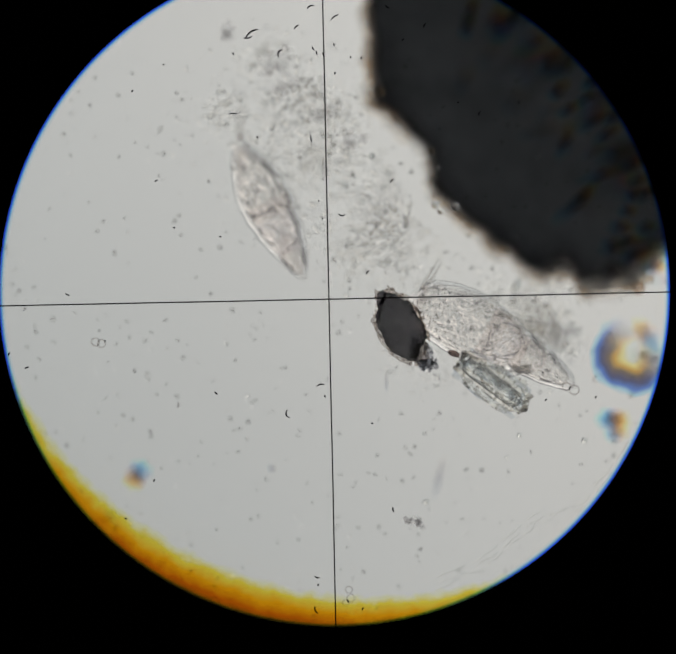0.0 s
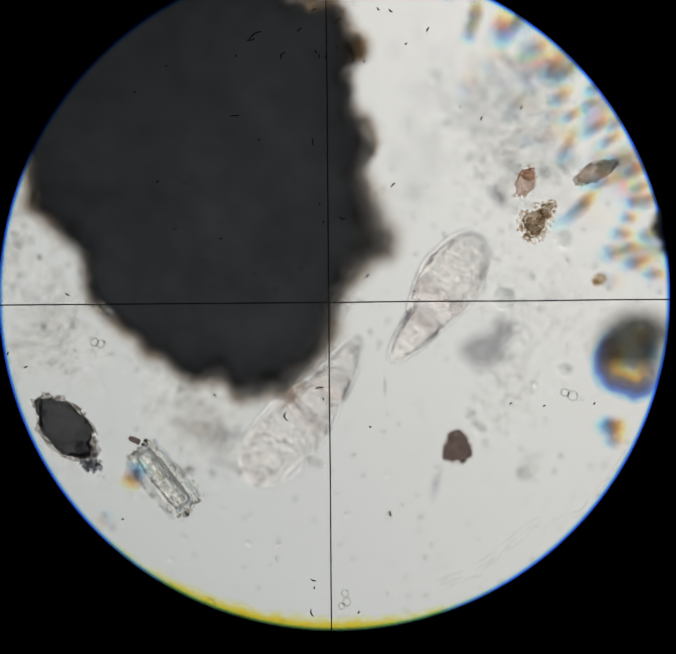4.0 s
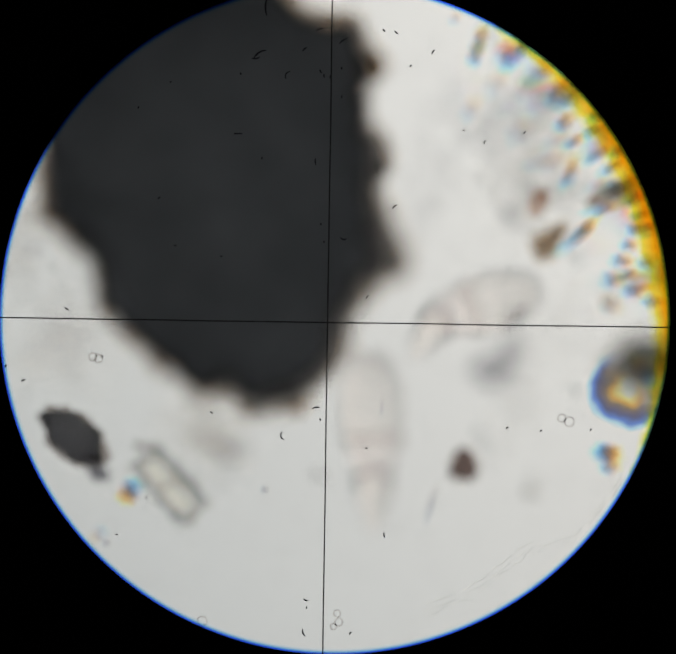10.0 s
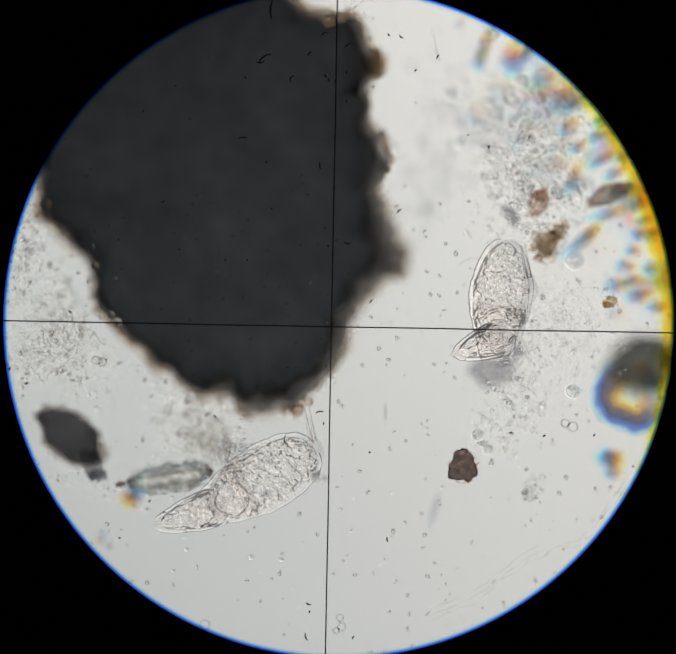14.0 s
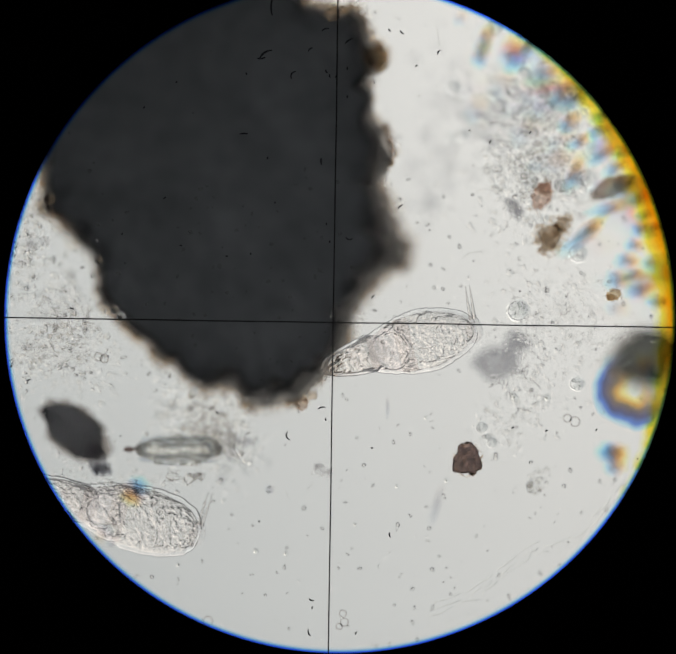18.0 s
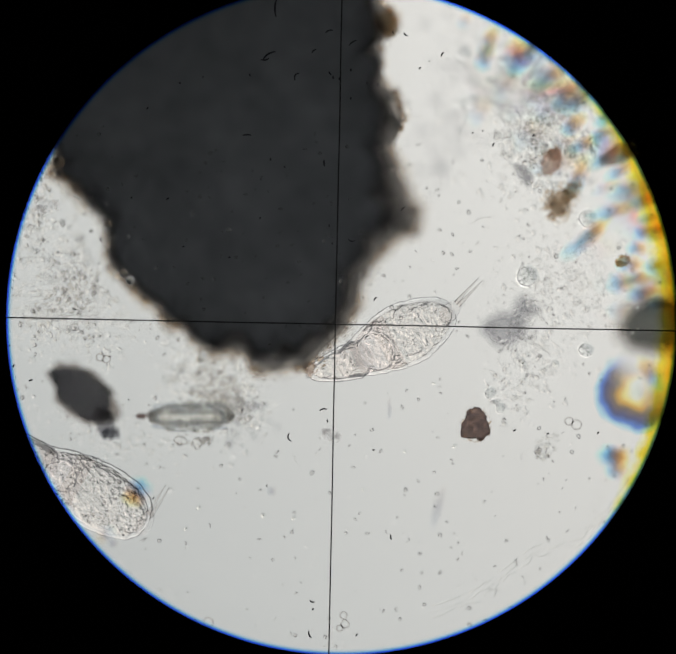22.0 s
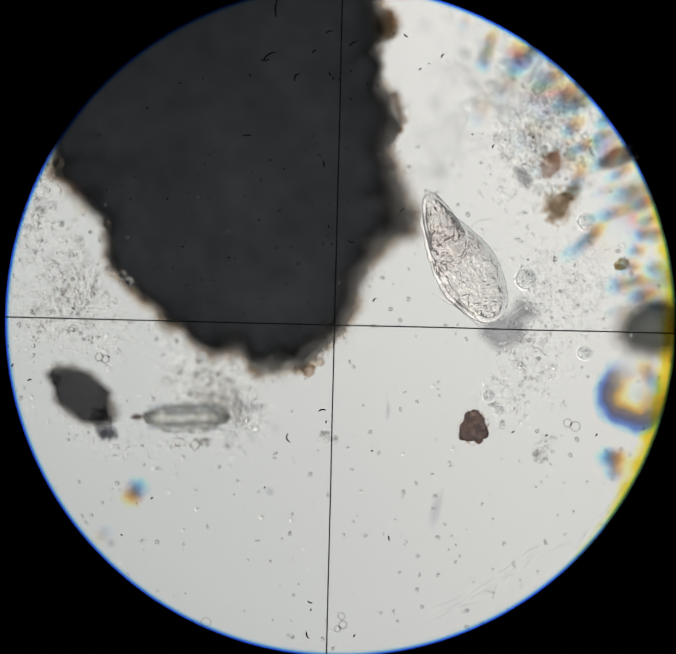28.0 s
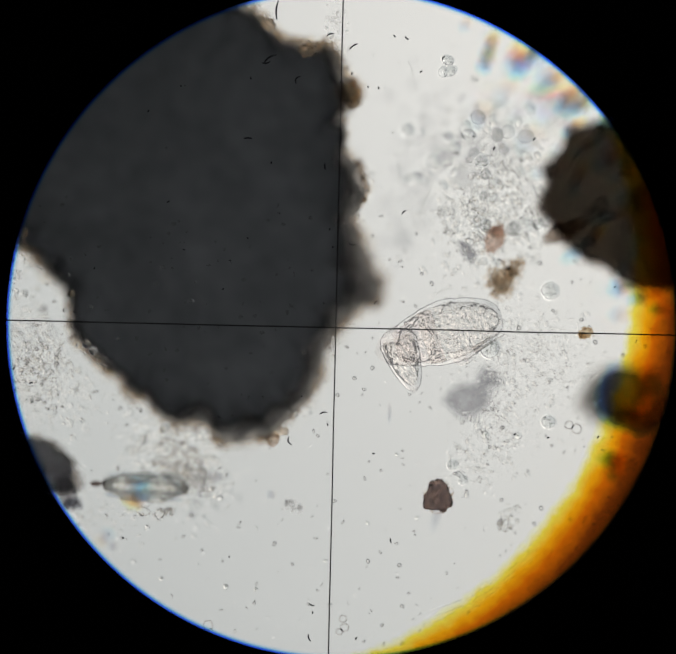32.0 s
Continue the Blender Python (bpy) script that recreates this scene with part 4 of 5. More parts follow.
def folds(seed, wave, height, thin=0.15, along=1.0, grains=0.0, lumps=0.0, rings=()):
    """Worm-like folds for soft_body: narrow ridges, wave steps apart, drawn out along the body by along; grains adds fine bumps, lumps broad ones,
    rings thin round walls at (x, y, radius)."""
    def texture(u, y, side):
        q = Vector((u / (wave * along), y / wave, seed + 5 * side))
        a, b = noise.noise(q), noise.noise(q * 1.45 + Vector((9, 4, 2)))
        much = 1.0
        h = 0.0
        for cx, cy, r in rings:
            d = math.hypot(u - cx, y - cy) / r - 0.12 * noise.noise(Vector((u / 30, y / 30, seed)))
            h += 1.3 * height * math.exp(-((d - 1) * r / 3.2) ** 2)
            if d < 1:
                much = 0.5
        h += much * height * (math.exp(-(a / thin) ** 2) + 0.7 * math.exp(-(b / thin) ** 2))
        if grains:
            h += grains * (noise.noise(Vector((u / 6.5, y / 6.5, seed - 3 * side))) + 0.6 * noise.noise(Vector((u / 11, y / 11, seed))))
        if lumps:
            h += lumps * noise.noise(Vector((u / 26, y / 20, seed - 8)))
        return h
    return texture


def build_rotifer(seed, long=1.0, wide=1.0, snout=1.0, ring=(46, 0, 40), wave=17.0, height=3.6, grains=1.0, lumps=2.0, pointed=1.0, along=1.2, tail=0.0):
    """Head towards +x, foot towards -x; snout shortens the head; ring gives the place and size of the round organ."""
    ob = empty("rotifer")
    body = [(-153, 16), (-147, 40), (-130, 62), (-95, 78), (-45, 86), (10, 83), (60, 70), (100, 54), (125, 45), (146, 34), (158, 16), (163, 3)]

    body = [(x, w * (1 - tail * min(1.0, max(0.0, (-40 - x) / 100)))) for x, w in body]

    def organ(name, rows, high, mat, label, texture, parent=ob, **more):
        verts, faces = soft_body(rows, high, seed + len(ob.children_recursive), texture, **more)
        return from_data(name, verts, faces, mat, parent, label)

    def scaled(rows, less=0.0, tight=1.0, thin=0.0):
        return [(x * long * tight, max(3.0, w * wide * (1 - thin * min(1.0, max(0.0, (-40 - x) / 100))) - less)) for x, w in rows]

    organ("trunk", scaled(body), 30, M_SKIN, "clear soft trunk", folds(seed, 34, 2.0, 0.2, 3.0), fade=(0, 58), n=170, m=90)
    x0 = ring[0] * long
    organ("stomach", scaled([(-146, 16), (-138, 42), (-122, 62), (-90, 77), (-45, 86), (0, 84), (ring[0] - 20, 82), (ring[0] - 8, 80)], 10, 1.0, tail), 5, M_GUT, "granular stomach",
          folds(seed + 3, wave, height * 1.35, 0.18, along, grains, lumps), fade=(0, 30), n=190, m=110, steep=0.8)
    organ("gut", scaled([(ring[0] - 46, 80), (ring[0] - 20, 80), (60, 70), (100, 54), (112, 49)], 9), 5, M_EGG, "pinkish gut with a round organ",
          folds(seed + 8, wave, height, 0.16, along + 0.1, grains, lumps, ((x0 + 6, ring[1], ring[2]), (x0 + ring[2] + 32, -0.4 * ring[1], 0.5 * ring[2]))), fade=(34, 34), n=150, m=110, steep=0.8)
    head = organ("head", [(x * snout if x > 0 else x, w * wide * pointed) for x, w in ((-50, 4), (-44, 22), (-30, 42), (-10, 51), (14, 49), (45, 42), (75, 32), (98, 21), (106, 12), (109, 4))], 24, M_SKIN, "narrow soft head",
                 folds(seed + 1, 24, 2.0, 0.2, 2.2), fade=(46, 0), n=130, m=70)
    organ("mastax", [(x * snout, w * wide * pointed) for x, w in ((-22, 38), (-4, 42), (12, 42), (34, 37), (60, 29), (84, 18), (94, 6))], 5, M_GUT, "chewing organ",
          folds(seed + 2, wave * 0.9, height, 0.16, 2.4, grains), head, fade=(30, 0), n=120, m=80, steep=0.8)
    for k, (y, ln) in enumerate(((-10, 12), (-4, 15), (3, 16), (9, 13))):
        pts = [((100 * snout + ln * u) * STEP, (y + 3 * math.sin(2.5 * u + k)) * STEP, 0) for u in (0, 0.35, 0.7, 1)]
        part("cilium", tube(pts, 0.9 * STEP, 5), M_TOE, head)
    foot = organ("foot", [(-30, 5), (-24, 11), (-10, 17), (6, 20), (20, 18), (32, 8), (36, 2)], 11, M_SKIN, "short jointed foot", folds(seed + 4, 14, 1.2), fade=(0, 34), n=50, m=30)
    for s in (-1, 1):
        pts = [((-20 - 80 * u) * STEP, s * (4 + 3 * u - 2 * u * u) * STEP, 0) for u in (0, 0.2, 0.4, 0.6, 0.8, 1)]
        bm = tube(pts, 5.0 * STEP, 8, False)
        for v in bm.verts:
            u = min(1, max(0, (-v.co.x / STEP - 20) / 80))
            c = s * (4 + 3 * u - 2 * u * u) * STEP
            k = 1 - 0.85 * u
            v.co.y, v.co.z = c + (v.co.y - c) * k, v.co.z * k
        part("toe", bm, M_TOE, foot, "pointed toe")
    return ob, head, foot


def build_crystal():
    """A worn slab: broad and square seen from one face, a slim spindle seen from its side."""
    ob = empty("crystal_fragment", 0, 0, SWIM)

    def slab(length, width, thick, worn, seed, cuts=22):
        bm = bmesh.new()
        bmesh.ops.create_cube(bm, size=1)
        bmesh.ops.subdivide_edges(bm, edges=bm.edges[:], cuts=cuts, use_grid_fill=True)
        for v in bm.verts:
            # the thickness tapers towards the ends, the corners are rounded off
            f = 1 - 0.62 * (abs(v.co.x) * 2) ** 3
            p = Vector((v.co.x * length * (1 - 0.05 * (v.co.z * 2) ** 2), v.co.y * width * (1 - 0.22 * (v.co.z * 2) ** 2), v.co.z * thick * f))
            for size, amp in ((0.03, worn), (0.09, worn * 0.45), (0.22, worn * 0.25)):
                q = p * size + Vector((seed, 0, 0))
                p = p + Vector((noise.noise(q), noise.noise(q + Vector((9, 0, 0))), noise.noise(q + Vector((0, 9, 0))))) * amp
            v.co = p * STEP
        bmesh.ops.smooth_vert(bm, verts=bm.verts, factor=0.4, use_axis_x=True, use_axis_y=True, use_axis_z=True)
        return bm

    block = slab(178, 88, 54, 13, 1.0)
    rnd = random.Random(11)
    sides = [v.co.copy() for v in block.verts]
    some = [(*(rnd.choice(sides) * 1.03), rnd.uniform(2, 6) * STEP, rnd.uniform(1.5, 4.5) * STEP, rnd.uniform(0, 6)) for k in range(1050)]
    part("block", block, M_CRYSTAL, ob)
    part("grain", loft([(-80, 8), (-74, 24), (-40, 29), (40, 28), (72, 26), (80, 8)], 0.5, 64, 0.05, 20, 12.5, 110, 3.0, 10.0), M_GRIT, ob, "bright granular inside")
    for y in (-36, 36):
        for z in (-19, 19):
            part("crusted_edge", slab(172, 16, 15, 7, 3.0 + y + z, 10), M_EDGE, ob, "bluish-grey crusted edge").location = (0, y * STEP, z * STEP)
    for x in (-80, 80):
        part("crusted_edge", slab(18, 60, 26, 7, 5.0 + x, 10), M_EDGE, ob, "bluish-grey crusted edge").location.x = x * STEP
    chip = slab(30, 15, 9, 5, 7.0, 6)
    part("chip", chip, M_EARTH, ob, "small dark brown chip").matrix_basis = pose(-112 * STEP, 6 * STEP, 0, 0, 0, 28)
    splinters("crust", some, M_FLOC, ob, "bluish-grey granular crust")["kind"] = "stuff"
    return tagged(ob, "translucent oblong mineral fragment with bluish-grey crusted sides", "mineral fragment")


def build_flake(name, x, y, z, label, lobes, mat, crumbs, crumb_mat, seed, category="detritus", core=0.95, reach=1.18, coarse=1.0, halo=0.0, corners=0.0):
    """A small clump: lobes of (dx, dy, radius, stretch, turn) with crumbs round them."""
    ob = empty(name, *at(x, y), z)
    tagged(ob, label, category)
    rnd = random.Random(seed)

    def pointed(bm, r, st):
        for v in bm.verts:
            v.co.y *= 1 - 0.22 * min(1, abs(v.co.x) / (r * st * STEP)) ** 1.5
        return bm

    for dx, dy, r, st, turn in lobes:
        bm = rough_ball(r * STEP * core, 4, 0.26 if halo or corners else 0.42, 1.9, seed + dx * 0.01, 0.6, st)
        for v in bm.verts if corners else ():
            v.co *= 1 + corners * math.cos(3 * math.atan2(v.co.y, v.co.x))
        o = part("lobe", pointed(bm, r, st) if halo else bm, mat, ob)
        o.matrix_basis = pose(dx * STEP, -dy * STEP, 0, 0, 0, turn)
        for far, m in ((halo, M_RIMFUZZ),) if halo and dx == 0 else ():
            o = part("fuzzy_rim", pointed(rough_ball(r * STEP * far, 4, 0.34, 2.6, seed + far, 0.6, st), r, st), m, ob, "translucent fuzzy rim")
            o.matrix_basis = pose(dx * STEP, -dy * STEP, 0, 0, 0, turn)
    some = []
    for k in range(crumbs):
        dx, dy, r, st, turn = rnd.choice(lobes)
        a, far = rnd.uniform(0, 6.28), reach * (rnd.uniform(0.84, 1) if halo else rnd.random() ** 0.4)
        q = pose(0, 0, 0, 0, 0, turn) @ Vector((r * st * math.cos(a) * far, r * math.sin(a) * far, 0))
        s = rnd.uniform(2, 5.5) * coarse * STEP
        some.append(((dx + q.x) * STEP, (-dy + q.y) * STEP, rnd.uniform(-6, 12) * STEP, s, s * rnd.uniform(0.6, 1), rnd.uniform(0, 6)))
    if some:
        scatter("crumb_cover", some, crumb_mat, ob)["kind"] = "stuff"
    return ob


def cloud(name, x, y, sx, sy, count, z, spread, size, mat, label, seed, turn=0.0):
    rnd = random.Random(seed)
    some = []
    for k in range(count):
        u, v = rnd.gauss(0, 0.5) * sx, rnd.gauss(0, 0.5) * sy
        c, s = math.cos(turn), math.sin(turn)
        px, py = x + u * c - v * s, y + u * s + v * c
        # none of it lies over the large clump
        if ((px - 520) / 380) ** 2 + ((py - 330) / 480) ** 2 < 1:
            continue
        px, py = at(px, py)
        a = size[0] * (size[1] / size[0] * 1.2) ** (rnd.random() ** 1.4) * STEP
        some.append((px, py, z + rnd.uniform(-spread, spread), a, a * rnd.uniform(0.28, 1), rnd.uniform(0, 6)))
    ob = scatter(name, some, mat, None, "", 0.5) if mat in (M_VEIL, M_GRAIN) else splinters(name, some, mat)
    return tagged(ob, label, "detritus", kind="stuff")


def build_cells():
    ring = rough_ball(1.0, 3, 0.03, 2, 1)
    seed_ob = empty("algal_cell", 0, 0, 0)
    tagged(seed_ob, "round clear algal cell with a dark rim", "algal cell", "cells among the detritus")
    part("wall", ring, M_CELL, seed_ob)
    bm = bmesh.new()
    loops = [[bm.verts.new((r * math.cos(w), r * math.sin(w), z)) for w in (2 * math.pi * k / 32 for k in range(32))] for r, z in ((1.02, -0.2), (1.02, 0.36), (1.26, 0.0), (1.24, -0.2))]
    for p, q in zip(loops, loops[1:] + loops[:1]):
        for j in range(32):
            bm.faces.new((p[j], p[(j + 1) % 32], q[(j + 1) % 32], q[j]))
    bmesh.ops.recalc_face_normals(bm, faces=bm.faces)
    part("sheath", bm, M_SHEATH, seed_ob, "bright clear sheath", smooth=False)
    rnd = random.Random(2)
    some = []
    for k in range(34):
        w, r = rnd.uniform(0, 6.28), 0.76 * math.sqrt(rnd.random())
        some.append((r * math.cos(w), r * math.sin(w), rnd.uniform(-0.2, 0.2), rnd.uniform(0.10, 0.22), rnd.uniform(0.08, 0.16), rnd.uniform(0, 6)))
    scatter("chloroplasts", some, M_CHLORO, seed_ob, "greyish inner granules", 0.6)["kind"] = "stuff"
    hollow = empty("algal_cell", 0, 0, 0)
    tagged(hollow, "round empty algal cell with a thin dark wall", "algal cell", "cells among the detritus")
    part("wall", rough_ball(1.0, 3, 0.04, 2, 5), M_CELL, hollow)
    loops = [(1.0, -0.3), (1.0, 0.34), (1.2, 0.0), (1.18, -0.3)]
    bm = bmesh.new()
    loops = [[bm.verts.new((r * math.cos(w), r * math.sin(w), z)) for w in (2 * math.pi * k / 28 for k in range(28))] for r, z in loops]
    for p, q in zip(loops, loops[1:] + loops[:1]):
        for j in range(28):
            bm.faces.new((p[j], p[(j + 1) % 28], q[(j + 1) % 28], q[j]))
    bmesh.ops.recalc_face_normals(bm, faces=bm.faces)
    part("sheath", bm, M_SHEATH, hollow, "bright clear sheath", smooth=False)
    hollow.matrix_basis = pose(*at(1345, 60), 0.01) @ Matrix.Diagonal((15 * STEP, 15 * STEP, 13 * STEP, 1))
    places = [(1220, 628, 22, 0.09), (1358, 492, 24, 0.06), (1360, 796, 20, 0.1), (1128, 182, 22, 0.02), (1200, 105, 20, 0.04), (1175, 150, 18, 0.05),
              (1227, 80, 20, 0.058), (1206, 122, 20, 0.058), (1273, 120, 19, 0.058), (1296, 112, 20, 0.058), (1338, 122, 22, 0.058), (1238, 182, 20, 0.058), (1248, 211, 16, 0.058), (1243, 261, 14, 0.058), (1266, 264, 14, 0.058), (1249, 330, 20, 0.058), (1316, 336, 19, 0.058), (1373, 323, 15, 0.058), (1154, -51, 18, 0.058), (1143, -24, 16, 0.058), (1160, -26, 19, 0.058), 
              (1140, 900, 16, 0.10), (1165, 935, 14, 0.10), (1155, 922, 11, 0.09), (140, 525, 9, 0.12), (1150, 240, 15, 0.0), (1060, 230, 17, -0.05),
              (1064, 114, 20, -0.02), (1084, 224, 21, 0.0), (1099, 116, 10, 0.01), (1217, 166, 20, 0.02), (1259, 81, 13, 0.04), (1290, 155, 15, 0.03), (1158, 127, 15, -0.03), (1229, 336, 14, 0.04),
              (1339, 329, 26, 0.03), (1384, 318, 22, 0.0), (1304, 345, 14, 0.05), (1275, 420, 16, 0.05), (1330, 205, 16, 0.02), (1380, 250, 18, 0.0), (1270, 230, 14, 0.03), (285, 640, 10, 0.1), (470, 830, 15, 0.08), (80, 590, 8, 0.06)]
    first, drifting = True, [hollow]
    for x, y, r, z in places:
        m = pose(*at(x, y), z if y > 520 or z > 0.055 else 0.3 * z, 0, 0, x * 7 % 360)
        if first:
            seed_ob.matrix_basis = m @ Matrix.Diagonal((r * STEP, r * STEP, r * STEP, 1))
            first = False
        else:
            c = copy_thing(hollow if y < 470 and (z < 0.055 or x % 3 == 0) else seed_ob, m)
            r *= 0.8
            c.scale = (r * STEP, r * STEP * (0.86 + 0.14 * math.sin(x)), r * STEP)
            if y < 470 and x > 1000:
                drifting.append(c)
    for x, y, r, z in ((1214, 830, 11, 0.085), (1290, 830, 10, 0.085), (298, 655, 9, 0.10), (945, 1040, 6, 0.1), (1060, 1025, 7, 0.11), (850, 1130, 6, 0.1), (620, 1195, 8, 0.1), (690, 1200, 7, 0.1),
                       (470, 1180, 7, 0.1), (1010, 880, 6, 0.1), (440, 1230, 6, 0.1), (250, 1330, 8, 0.1)):
        bm = bmesh.new()
        bmesh.ops.create_cone(bm, cap_ends=True, segments=20, radius1=r * STEP, radius2=r * 0.06 * STEP, depth=r * 0.85 * STEP)
        bmesh.ops.bevel(bm, geom=bm.edges[:], offset=r * 0.1 * STEP, segments=2, affect="EDGES")
        o = part("air_bubble", bm, M_BUBBLE, smooth=False)
        o.location = (*at(x, y), z)
        tagged(o, "tiny bright round bubble in the water", "bubble", "bubbles in the water")
    return drifting


def build_clutter():
    flake = build_flake("dark_flake", 200, 922, SWIM + 0.075, "small dark detritus flake with a soft ragged brown edge",
                ((0, 0, 49, 1.72, -38),), M_SOOTY, 130, M_UMBER, 5, core=0.98, reach=1.14, coarse=1.1, halo=1.09)
    build_flake("rust_grain", 1108, 972, SWIM + 0.012, "small dark reddish-brown mineral grain", ((0, 4, 36, 1.10, 90),), M_EARTH, 150, M_CRUMB, 6, "mineral grain", core=0.9, reach=1.04, coarse=0.6, corners=0.14)
    build_flake("grey_floc", 1174, 749, -0.07, "grey translucent floc of fine mud", ((0, 0, 37, 1.3, 20), (40, -54, 17, 1.3, 70), (64, -44, 11, 1.5, 10)), M_HAZE, 24, M_HAZE, 8, core=1.0)
    build_flake("round_grain", 1524, 730, -0.15, "large grey rounded mineral grain", ((0, 0, 66, 1.2, 20),), M_PEBBLE, 30, M_UMBER, 9, "grain", halo=1.1)
    amber = build_flake("amber_flake", 1270, 362, 0.15, "small brown translucent detritus flake", ((0, 0, 21, 1.7, 66), (7, -18, 13, 1.2, 20)), M_REDDISH, 30, M_CRUMB, 10, core=0.95, reach=1.2)
    brown = build_flake("brown_flake", 1293, 456, 0.15, "brown spiky detritus flake with bright grains", ((0, -4, 30, 1.25, 40), (-6, 16, 20, 1.3, 110), (26, -28, 13, 1.8, 50)), M_OLIVE, 260, M_CRUMB, 12, core=0.82, reach=1.32, corners=0.12)
    rod = build_flake("grey_rod", 1210, 390, 0.0, "short grey sausage-shaped floc", ((0, 0, 12, 2.2, -50),), M_HAZE, 30, M_HAZE, 13)
    leaf = build_flake("brown_leaf", 1430, 340, 0.17, "brown pointed translucent scrap", ((0, 0, 20, 2.3, 25), (30, -10, 14, 1.8, 20)), M_RUST, 40, M_CRUMB, 14, core=0.92, halo=1.12)
    build_flake("pale_floc", 1275, 1020, 0.06, "pale pinkish floc of mud", ((0, 0, 20, 1.6, 60), (-12, 18, 12, 1.3, 0)), M_FLOC, 90, M_FLOC, 15, core=0.3)
    build_flake("brown_crumb", 1443, 588, 0.10, "tiny brown grain at the edge of the mud", ((0, 0, 12, 1.5, 10), (-8, 6, 8, 1.2, 0)), M_LUMP, 24, M_CRUMB, 20, core=0.9)
    build_flake("small_floc", 218, 1373, 0.10, "small grey floc of mud", ((0, 0, 10, 1.7, 10), (12, 4, 7, 1.2, 0), (-12, -2, 7, 1.0, 0)), M_GREY, 60, M_GREY, 18, core=0.5)
    build_flake("small_floc", 770, 1005, 0.05, "small grey floc of mud", ((0, 0, 10, 1.6, 10), (16, 6, 8, 1.2, 0), (-10, -8, 7, 1.0, 0)), M_GREY, 50, M_GREY, 16, core=0.4)
    build_flake("ring_floc", 440, 1025, 0.085, "greyish ring-shaped floc of mud", ((-16, 0, 15, 1.3, 0), (24, 4, 14, 1.1, 0), (44, -2, 9, 1.2, 0)), M_FLOC, 80, M_FLOC, 17, core=0.7)
    build_flake("flake_tail", 247, 985, SWIM + 0.05, "loose greyish crumbs trailing from a dark flake", ((0, 0, 23, 1.7, -58), (14, 26, 14, 1.4, 0)), M_HAZE, 90, M_HAZE, 19, core=0.9)
    for x, y, ln, turn in ((205, 724, 92, 8), (170, 742, 70, 5), (95, 700, 60, -6), (330, 760, 34, 60), (60, 610, 80, 12), (1250, 790, 50, -25), (1262, 800, 44, -30), (690, 1060, 26, 120), (1026, -3, 70, 105), (1112, 497, 50, 20), (1065, 285, 80, 70), (1000, 230, 60, 95)):
        w = math.radians(turn)
        cx, cy = at(x, y)
        pts = [(cx + STEP * (u * ln / 2 * math.cos(w) + 2 * math.sin(4 * u)), cy + STEP * (u * ln / 2 * math.sin(w) + 3 * math.cos(3 * u)), SWIM - 0.012) for u in (-1, -0.7, -0.4, -0.1, 0.2, 0.5, 0.8, 1)]
        tagged(part("fibre", tube(pts, 1.5 * STEP, 6), M_SCRATCH), "fine clear fibre lying in the mud", "fibre", "fibres in the mud")
    for x, y, r in ((-72, 299, 24), (37, 417, 18), (-52, 356, 15), (101, 484, 14), (-184, 228, 12)):
        tagged(build_flake("mud_floc", x, y, SWIM - 0.05, "", ((0, 0, r, 1.4, x % 90), (-r * 0.9, r * 0.6, r * 0.6, 1.2, 40)), M_VEIL, 40, M_GREY, x, core=0.85, reach=1.5, coarse=1.2),
               "soft grey floc of mud among pale specks", "detritus", "flocs in the mud")
    mud = "pale granular mud cloud of countless tiny specks"
    cloud("mud_cloud", 500, 905, 110, 80, 1000, 0.02, 0.04, (2.4, 8.0), M_FLOC, mud, 21, 0.5)
    cloud("mud_cloud", 540, 970, 75, 75, 170, 0.07, 0.02, (3.0, 8.5), M_GRAIN, mud, 52, 0.5)
    cloud("mud_cloud", 300, 1035, 150, 50, 200, 0.07, 0.02, (2.6, 7.0), M_GRAIN, mud, 53, 0.1)
    cloud("mud_cloud", 570, 960, 50, 60, 70, 0.02, 0.05, (6.0, 15.0), M_VEIL, "soft grey flecks of mud", 22)
    cloud("mud_cloud", 170, 700, 180, 150, 1100, 0.012, 0.015, (1.8, 5.4), M_FLOC, mud, 23, 0.6)
    cloud("mud_cloud", 180, 710, 170, 140, 560, 0.075, 0.013, (1.8, 5.4), M_FLOC, mud, 43, 0.6)
    cloud("mud_cloud", 150, 690, 190, 150, 330, 0.075, 0.013, (3.5, 9.0), M_GRAIN, mud, 44, 0.6)
    cloud("mud_cloud", -40, 480, 170, 190, 900, 0.012, 0.015, (1.8, 5.8), M_FLOC, mud, 24, 0.7)
    cloud("mud_cloud", -40, 470, 190, 190, 340, 0.075, 0.013, (1.8, 5.8), M_FLOC, mud, 45, 0.7)
    cloud("mud_cloud", -60, 450, 200, 180, 300, 0.075, 0.013, (3.5, 9.0), M_GRAIN, mud, 46, 0.7)
    cloud("mud_cloud", -60, 380, 100, 70, 40, 0.0, 0.05, (6.0, 16.0), M_VEIL, "soft grey flecks of mud", 25, 0.7)
    cloud("mud_cloud", 150, 640, 170, 120, 40, 0.0, 0.05, (6.0, 15.0), M_VEIL, "soft grey flecks of mud", 35, 0.6)
    cloud("mud_cloud", 200, 980, 130, 60, 320, 0.07, 0.02, (1.8, 4.5), M_SPECK, mud, 26, 0.3)
